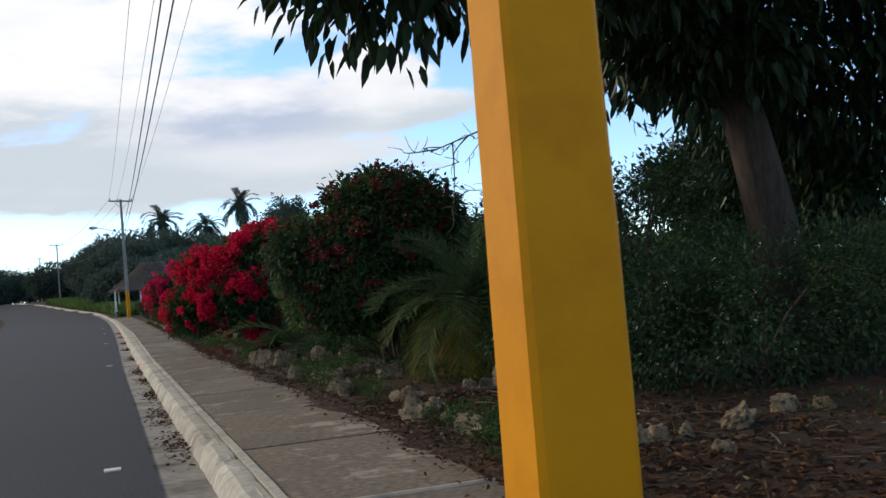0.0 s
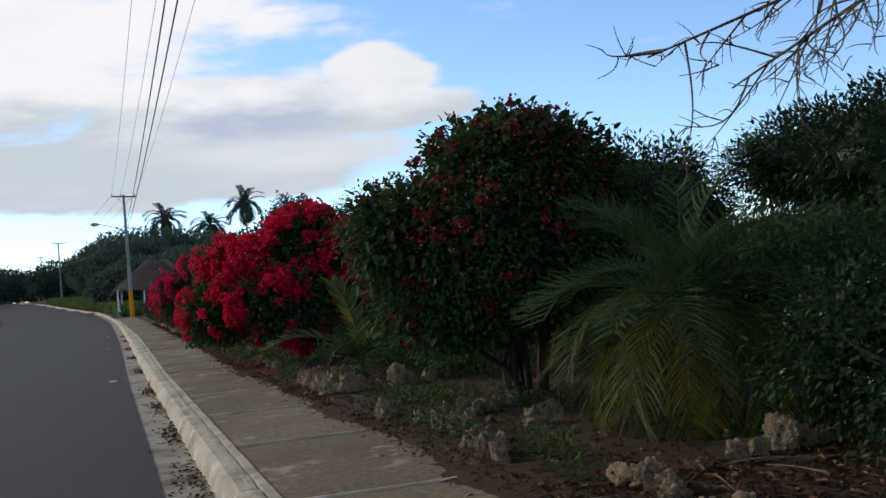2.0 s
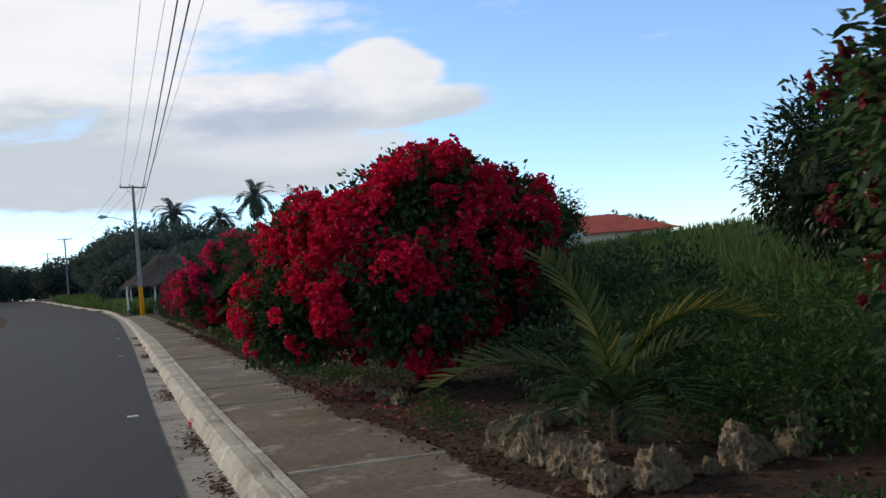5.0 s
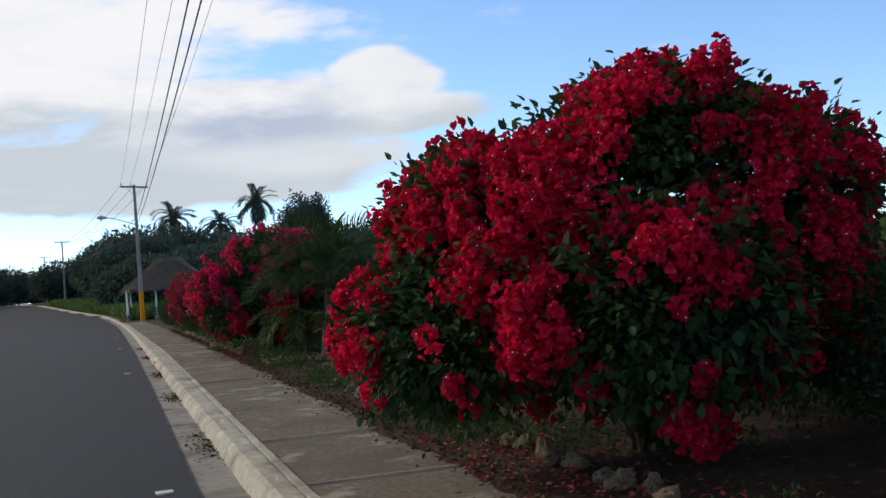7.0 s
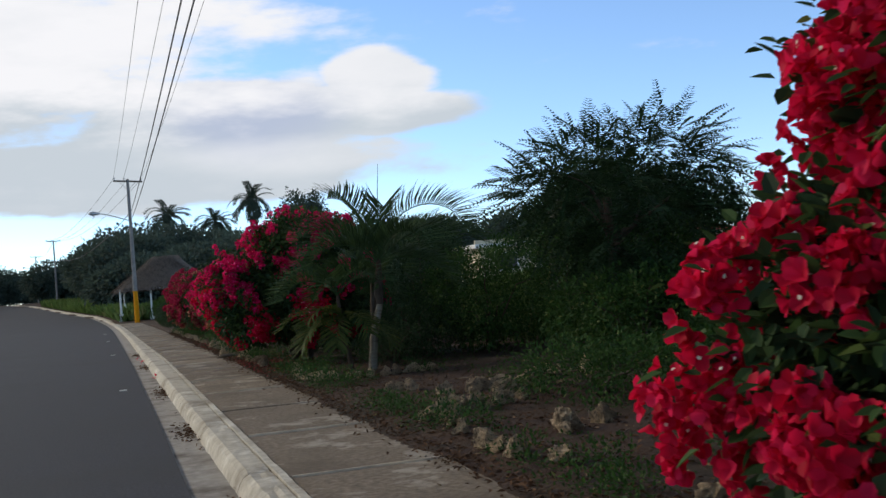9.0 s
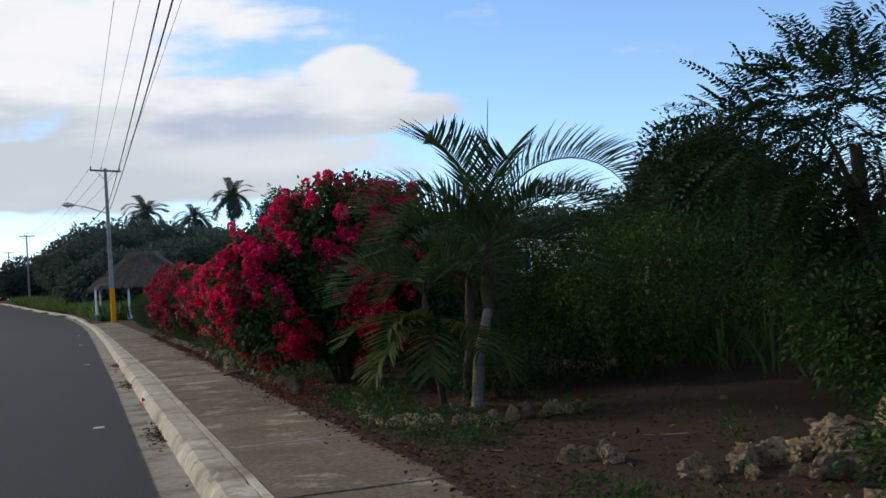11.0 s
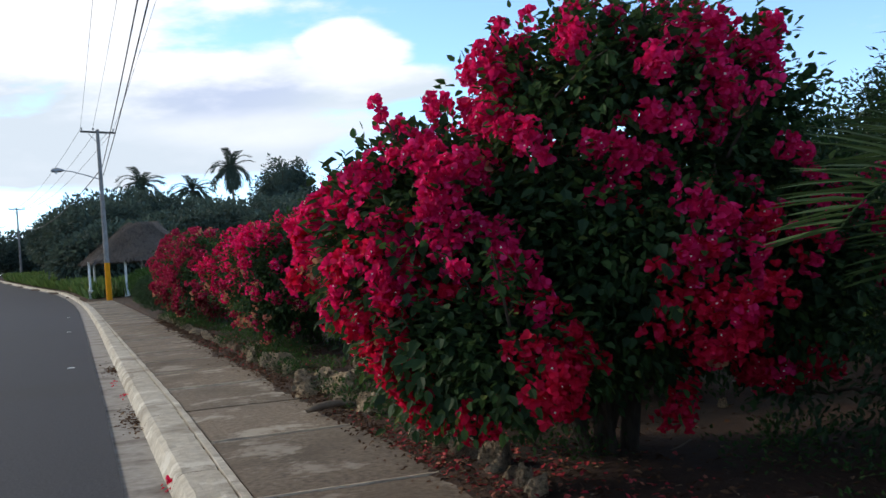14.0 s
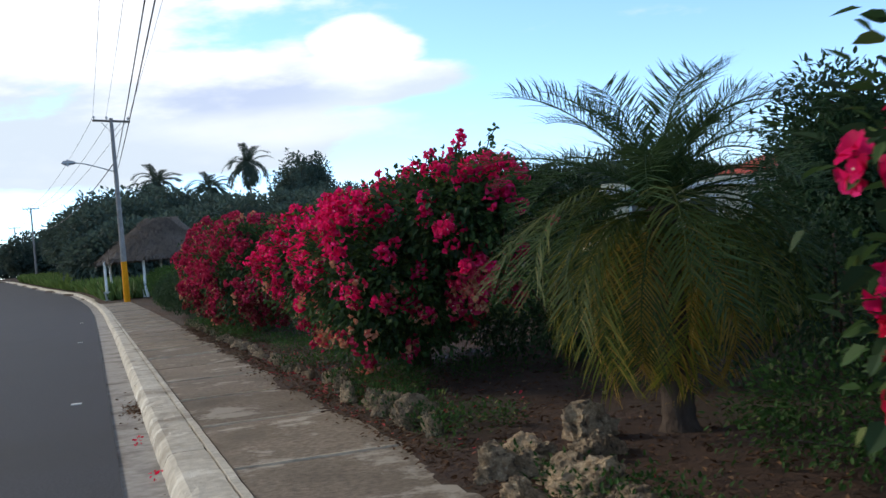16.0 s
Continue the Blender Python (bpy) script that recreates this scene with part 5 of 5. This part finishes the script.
for wx in (1.6, 4.2, 7.0):
    w = put("window", box("window", 1.3, 0.12, 1.0, 0.02), "white", house, m=pose(wx, 0.17, 0.75))
    put("pane", box("pane", 1.1, 0.04, 0.84, 0.005), "dark", w, m=pose(0, -0.07, 0.08))
put("wall", box("wall", 8.0, 7.0, 2.6, 0.03), "cream", house, m=pose(13.6, 7.0, -0.3))
bm = bmesh.new()
rv = [bm.verts.new(c) for c in ((9.0, 2.8, 2.3), (18.2, 2.8, 2.3), (18.2, 11.2, 2.3), (9.0, 11.2, 2.3), (12, 7, 3.7), (15.2, 7, 3.7))]
for f in ((0, 1, 5, 4), (1, 2, 5), (2, 3, 4, 5), (3, 0, 4), (3, 2, 1, 0)):
    bm.faces.new([rv[i] for i in f])
bmesh.ops.recalc_face_normals(bm, faces=bm.faces[:])
put("red_roof", from_bm(bm, "red_roof"), "tile_red", house, "red hipped roof")

wood_post = put("wooden_post", tube("wooden_post", [(0, 0, -0.1), (0.03, 0, 1.3), (0.02, 0, 2.62), (0.02, 0, 2.66)], [0.1, 0.09, 0.075, 0.02], 10), "wood_grey")
wood_post.location = (8.45, 39.0, land_z(8.45, 39.0))
tagged(wood_post, "weathered grey wooden post among shrubs", "post")

# --- far trees and tall palms ---
FAR = [(2.5, 152, 9, 5), (4, 165, 11, 8), (12, 172, 9.5, 8), (-0.5, 186, 10.5, 5.5), (20, 160, 8, 8), (30, 175, 9, 9), (42, 185, 10, 9), (3, 128, 5.5, 5), (10, 135, 7, 6), (20, 130, 6, 6), (-1.5, 218, 11, 6), (36, 225, 19, 5.5), (-11, 250, 9, 6), (16, 205, 10.5, 8), (32, 130, 7, 7), (50, 140, 8, 8), (1.5, 138, 4.5, 3.5)]
FAR_SIDE = [(-29, 225, 9, 7), (-36, 215, 10, 7), (-45, 240, 12, 8), (-27, 280, 9, 8), (-35, 300, 10, 9), (-22, 330, 9, 9), (-14, 350, 9, 9), (-32, 190, 8, 6), (-42, 330, 10, 10), (-55, 330, 10, 10)]
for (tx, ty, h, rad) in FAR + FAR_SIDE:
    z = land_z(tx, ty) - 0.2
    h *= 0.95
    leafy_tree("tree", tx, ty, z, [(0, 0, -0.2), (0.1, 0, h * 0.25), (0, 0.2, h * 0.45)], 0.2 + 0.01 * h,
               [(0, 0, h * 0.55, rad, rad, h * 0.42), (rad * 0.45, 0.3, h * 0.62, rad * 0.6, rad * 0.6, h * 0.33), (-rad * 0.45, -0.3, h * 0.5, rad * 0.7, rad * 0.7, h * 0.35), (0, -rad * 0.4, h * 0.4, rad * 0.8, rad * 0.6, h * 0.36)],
               int(85 * rad), 18, 0.5, 0.6, "leaf_hazed", "broad dark green tree in the distance", 6, 0.2, 0.42, "distant trees", lo=0.8, core=True)

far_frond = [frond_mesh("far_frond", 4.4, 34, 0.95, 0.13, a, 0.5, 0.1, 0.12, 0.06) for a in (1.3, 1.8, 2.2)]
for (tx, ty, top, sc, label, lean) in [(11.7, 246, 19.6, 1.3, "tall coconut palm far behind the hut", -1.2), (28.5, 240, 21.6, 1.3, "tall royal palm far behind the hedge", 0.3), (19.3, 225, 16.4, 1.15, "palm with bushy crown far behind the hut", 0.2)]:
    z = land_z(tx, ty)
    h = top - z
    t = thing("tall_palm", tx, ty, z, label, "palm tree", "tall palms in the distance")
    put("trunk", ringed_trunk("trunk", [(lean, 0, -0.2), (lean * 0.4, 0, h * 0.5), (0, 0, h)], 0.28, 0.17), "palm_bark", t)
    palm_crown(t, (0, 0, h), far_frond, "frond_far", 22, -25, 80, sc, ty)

# ---- rocks, litter and weeds ----


def rock_mesh(seed):
    """A chunk of limestone: a ball cut by planes, then pitted."""
    r = random.Random(seed)
    cuts = []
    for _ in range(11):
        n = Vector((r.gauss(0, 1), r.gauss(0, 1), r.gauss(0, 1))).normalized()
        cuts.append((n, r.uniform(0.5, 0.85)))
    bm = bmesh.new()
    bmesh.ops.create_icosphere(bm, subdivisions=4, radius=1.1)
    for v in bm.verts:
        p = v.co.copy()
        for n, d in cuts:
            over = p.dot(n) - d
            if over > 0:
                p -= n * over * 0.92
        q = Vector((seed * 3.0, 0, 0))
        k = 1.05 + 0.22 * noise.noise(p * 1.9 + q) - 0.42 * abs(noise.noise(p * 3.6 + q)) - 0.24 * abs(noise.noise(p * 8 + q)) + 0.09 * noise.noise(p * 15 + q)
        v.co = p * k
        v.co.z = max(v.co.z, -0.45)
    return from_bm(bm, "rock")


ROCKS = [rock_mesh(i) for i in range(9)]
for me in ROCKS:
    me.materials.append(M["rock"])


def rock(x, y, s, tall=1.0):
    me = random.choice(ROCKS)
    ob = new("rock", me)
    sx, sy, sz = s * random.uniform(0.8, 1.25), s * random.uniform(0.7, 1.1), s * tall * random.uniform(0.75, 1.15)
    ob.matrix_world = pose(x, y, land_z(x, y) + 0.3 * sz, random.uniform(-15, 15), random.uniform(-15, 15), random.uniform(0, 360)) @ Matrix.Diagonal((sx, sy, sz, 1))
    tagged(ob, "rough grey-white limestone rock on the soil" if s < 0.13 else "large jagged pale limestone rock on the soil", "rock", "border rocks")


def rock_row(a, b, n, s, tall=1.0, wander=0.05):
    n, s = int(n * 1.8), s * 0.92
    for i in range(n):
        t = (i + random.uniform(-0.3, 0.3)) / max(1, n - 1)
        rock(a[0] + (b[0] - a[0]) * t + random.gauss(0, wander), a[1] + (b[1] - a[1]) * t + random.gauss(0, wander), s * random.uniform(0.7, 1.25), tall)


random.seed(5)
rock_row((2.4, 6.2), (3.9, 6.4), 4, 0.1)
rock_row((1.95, 7.3), (2.1, 9.2), 6, 0.1)
rock_row((2.0, 9.4), (3.3, 9.6), 5, 0.1)
rock_row((1.86, 10.4), (2.0, 12.2), 8, 0.1, 1.1)
rock_row((2.05, 12.25), (3.1, 12.5), 6, 0.1)
rock_row((1.8, 14.9), (1.85, 16.6), 9, 0.11, 1.25)
rock_row((1.95, 14.8), (2.9, 15.0), 6, 0.11, 1.2)
rock_row((1.95, 16.7), (2.6, 17.0), 4, 0.1)
rock_row((1.9, 19.0), (1.95, 21.0), 5, 0.09)
rock_row((1.85, 24.6), (2.0, 26.8), 8, 0.09)
rock_row((2.0, 26.8), (3.0, 27.3), 5, 0.11)
rock_row((2.4, 25.2), (2.9, 25.6), 3, 0.11)
rock_row((1.82, 31.5), (1.95, 33.4), 8, 0.09, 1.1)
rock_row((2.0, 31.2), (3.4, 31.3), 7, 0.1)
rock_row((2.3, 29.2), (2.5, 29.1), 2, 0.09)
rock_row((2.9, 28.4), (4.3, 29.0), 8, 0.12)
rock_row((2.6, 28.3), (3.2, 27.9), 3, 0.09)
rock_row((1.77, 35.3), (1.85, 37.2), 7, 0.085)
rock_row((1.84, 38.6), (1.95, 41.0), 9, 0.15, 0.8)
rock_row((2.1, 40.6), (2.5, 40.9), 3, 0.1)
rock_row((1.85, 42.2), (1.9, 46.0), 11, 0.1, 1.1)
rock_row((1.85, 46.5), (1.85, 62.0), 28, 0.09)
for x, y, s_ in ((1.74, 40.75, 0.21), (1.64, 40.2, 0.13), (2.5, 41.3, 0.2), (1.95, 42.9, 0.17), (2.62, 28.44, 0.12), (3.07, 27.96, 0.15), (3.5, 28.32, 0.17), (2.37, 29.2, 0.11), (1.79, 12.74, 0.13), (2.52, 11.4, 0.13), (1.95, 24.1, 0.1), (2.0, 22.6, 0.12)):
    rock(x, y, s_, 0.85)
for _ in range(40):
    rock(random.uniform(1.9, 5.0), random.uniform(5, 44), random.uniform(0.02, 0.06))

# dead leaves on the soil and the pavement's inner edge
n = 24000
ly = rng.uniform(3, 62, n)
lx = np.array([walk_in(v) for v in ly]) - 0.08 + np.abs(rng.normal(size=n)) * 1.1
lz = np.array([max(land_z(a, b), road_z(b) + KERB_H if a < walk_in(b) else -9) for a, b in zip(lx, ly)]) + 0.01
al = rand_dirs(n) * np.array([1, 1, 0.25])
ll = rng.uniform(0.015, 0.055, n)
tagged(put("leaf_litter", fast_mesh("leaf_litter", *leaf_arrays(np.stack([lx, ly, lz], 1), al, np.array([0, 0, 1.0]) + rng.normal(size=(n, 3)) * 0.3, ll, ll * 0.45, 0.5, 0.15)), "litter"), "brown dead leaves lying on the soil", "leaf litter", kind="stuff")

n = 5000
ly, lx = rng.uniform(4.2, 9.6, n), 1.75 + np.abs(rng.normal(size=n)) * 1.3
lz = np.array([land_z(a, b) for a, b in zip(lx, ly)]) + 0.014
ll = rng.uniform(0.03, 0.085, n)
tagged(put("leaf_litter", fast_mesh("leaf_litter", *leaf_arrays(np.stack([lx, ly, lz], 1), rand_dirs(n) * np.array([1, 1, 0.3]), np.array([0, 0, 1.0]) + rng.normal(size=(n, 3)) * 0.4, ll, ll * 0.34, 0.5, 0.2)), "litter"), "long dry brown leaves under the mango tree", "leaf litter", kind="stuff")

# fallen petals under the bougainvilleas
n = 2000
pc_ = rng.choice(3, n, p=[0.3, 0.4, 0.3])
py_ = np.array([19.8, 36.2, 46.0])[pc_] + rng.normal(size=n) * np.array([1.2, 1.4, 2.0])[pc_]
px_ = np.array([walk_in(v) for v in py_]) - 0.06 + np.abs(rng.normal(size=n)) * 0.45
pz_ = np.array([max(land_z(a, b), road_z(b) + KERB_H if a < walk_in(b) else -9) for a, b in zip(px_, py_)]) + 0.014
ll = rng.uniform(0.025, 0.045, n)
tagged(put("fallen_petals", fast_mesh("fallen_petals", *leaf_arrays(np.stack([px_, py_, pz_], 1), rand_dirs(n) * np.array([1, 1, 0.3]), np.array([0, 0, 1.0]) + rng.normal(size=(n, 3)) * 0.3, ll, ll * 0.7, 0.4, 0.1)), "petal"), "fallen red bougainvillea petals on the soil", "petals", kind="stuff")

# dirt and leaves caught in the gutter
n = 1500
gy = np.concatenate([rng.normal(c, 0.5, n // 10) for c in (9.5, 12, 14.5, 17, 19.5, 24, 29, 34, 41, 47)])
gx = np.array([foot(v) for v in gy]) - np.abs(rng.normal(size=len(gy))) * 0.09
gz = np.full(len(gy), 0.012)
ll = rng.uniform(0.02, 0.06, len(gy))
tagged(put("gutter_litter", fast_mesh("gutter_litter", *leaf_arrays(np.stack([gx, gy, gz], 1), rand_dirs(len(gy)) * np.array([1, 1, 0.2]), np.array([0, 0, 1.0]) + rng.normal(size=(len(gy), 3)) * 0.3, ll, ll * 0.5, 0.4, 0.1)), "litter"), "dead leaves and dirt gathered in the gutter", "leaf litter", kind="stuff")

# weeds along the border
n = 5600
wy = rng.uniform(4, 62, n)
wx = np.array([walk_in(v) for v in wy]) + 0.12 + np.abs(rng.normal(size=n)) * 0.9
keep = np.array([noise.noise(Vector((a * 0.9, b * 0.5, 8))) > (0.1 if b < 23 else 0.2 if 27 < b < 30.5 else -0.02 if b < 36 else -0.05) for a, b in zip(wx, wy)])
wx, wy = wx[keep], wy[keep]
wc = np.stack([wx, wy, np.array([land_z(a, b) for a, b in zip(wx, wy)]) + 0.05], 1)
tagged(put("weeds", fast_mesh("weeds", *scatter_leaves(wc, 22, 0.055, 0.032, 0.5, -0.3)), "leaf_weed"), "small green weeds among the rocks", "weeds", kind="stuff")

# earth washed from the bed over the pavement's inner edge
V, F, seen = [], [], {}
for i in range(int((60 - 5) / 0.06)):
    for k in range(12):
        q = []
        for (a, b) in ((i, k), (i, k + 1), (i + 1, k + 1), (i + 1, k)):
            if (a, b) not in seen:
                y = 5 + a * 0.06
                x = walk_in(y) + 0.14 - b * 0.05
                reach = 0.02 + 0.3 * max(-0.3, noise.noise(Vector((y * 0.55, 3, 7)))) + 0.08 * noise.noise(Vector((x * 3, y * 2.5, 2))) + 0.05 * noise.noise(Vector((x * 9, y * 8, 4)))
                h = min(0.035, (reach - (b * 0.05 - 0.14)) * 0.16) + 0.008 * noise.noise(Vector((x * 14, y * 14, 1)))
                seen[a, b] = len(V)
                V.append((x, y, road_z(y) + KERB_H + max(-0.03, h)))
            q.append(seen[a, b])
        if max(V[j][2] for j in q) > road_z(5 + i * 0.06) + KERB_H - 0.004:
            F.append(tuple(reversed(q)))
tagged(put("washed_earth", fast_mesh("washed_earth", np.array(V), np.array(F), True), "soil"), "brown earth washed over the inner pavement edge", "soil", kind="stuff")
n = 5000
sy = rng.uniform(5, 60, n)
sx = np.array([walk_in(v) for v in sy]) + 0.08 - np.abs(rng.normal(size=n)) * 0.13
sz = np.array([road_z(v) for v in sy]) + KERB_H + 0.016 + np.clip(0.03 - 0.1 * np.abs(sx - np.array([walk_in(v) for v in sy])), 0, 0.03)
ll = rng.uniform(0.015, 0.05, n)
tagged(put("edge_litter", fast_mesh("edge_litter", *leaf_arrays(np.stack([sx, sy, sz], 1), rand_dirs(n) * np.array([1, 1, 0.3]), np.array([0, 0, 1.0]) + rng.normal(size=(n, 3)) * 0.4, ll, ll * 0.5, 0.4, 0.1)), "litter"), "small dead leaves along the inner pavement edge", "leaf litter", kind="stuff")

# fallen sticks
stick_me = []
for i in range(4):
    stick_me.append(tube("stick", limb_path((0, 0, 0), (0.5, 0, 0.0), 0.03), np.linspace(0.008, 0.004, 9), 6))
for i in range(110):
    y = random.uniform(5.0, 9.5) if i % 2 else random.uniform(5.2, 36)
    x = walk_in(y) + random.uniform(0.1, 2.0)
    s = put("stick", stick_me[i % 4], "twig", m=pose(x, y, land_z(x, y) + 0.02, 0, random.uniform(-6, 6), random.uniform(0, 360)) @ Matrix.Scale(random.uniform(0.25, 0.8), 4))
    tagged(s, "dry fallen stick lying on the soil", "stick", "fallen sticks")

# a short weathered branch lying at the pavement's inner edge
log = put("fallen_branch", tube("fallen_branch", limb_path((-0.2, 0, 0.03), (0.22, 0.05, 0.04), 0.02), np.array([0.02, 0.034, 0.04, 0.037, 0.04, 0.035, 0.03, 0.026, 0.012]) * 0.8, 9), "twig")
log.location = (1.6, 39.0, KERB_H + 0.01)
tagged(log, "short grey weathered branch lying beside the pavement", "branch")

# fallen blossoms in the gutter
fc = np.array([(0.12, 42.9, 0.03), (0.05, 44.6, 0.03), (0.3, 20.5, 0.03), (0.2, 37.4, 0.03)])
tagged(put("fallen_blossom", fast_mesh("fallen_blossom", *scatter_leaves(fc, 16, 0.02, 0.03, 0.8)), "bract"), "small red fallen blossoms lying in the gutter", "blossom", kind="stuff")
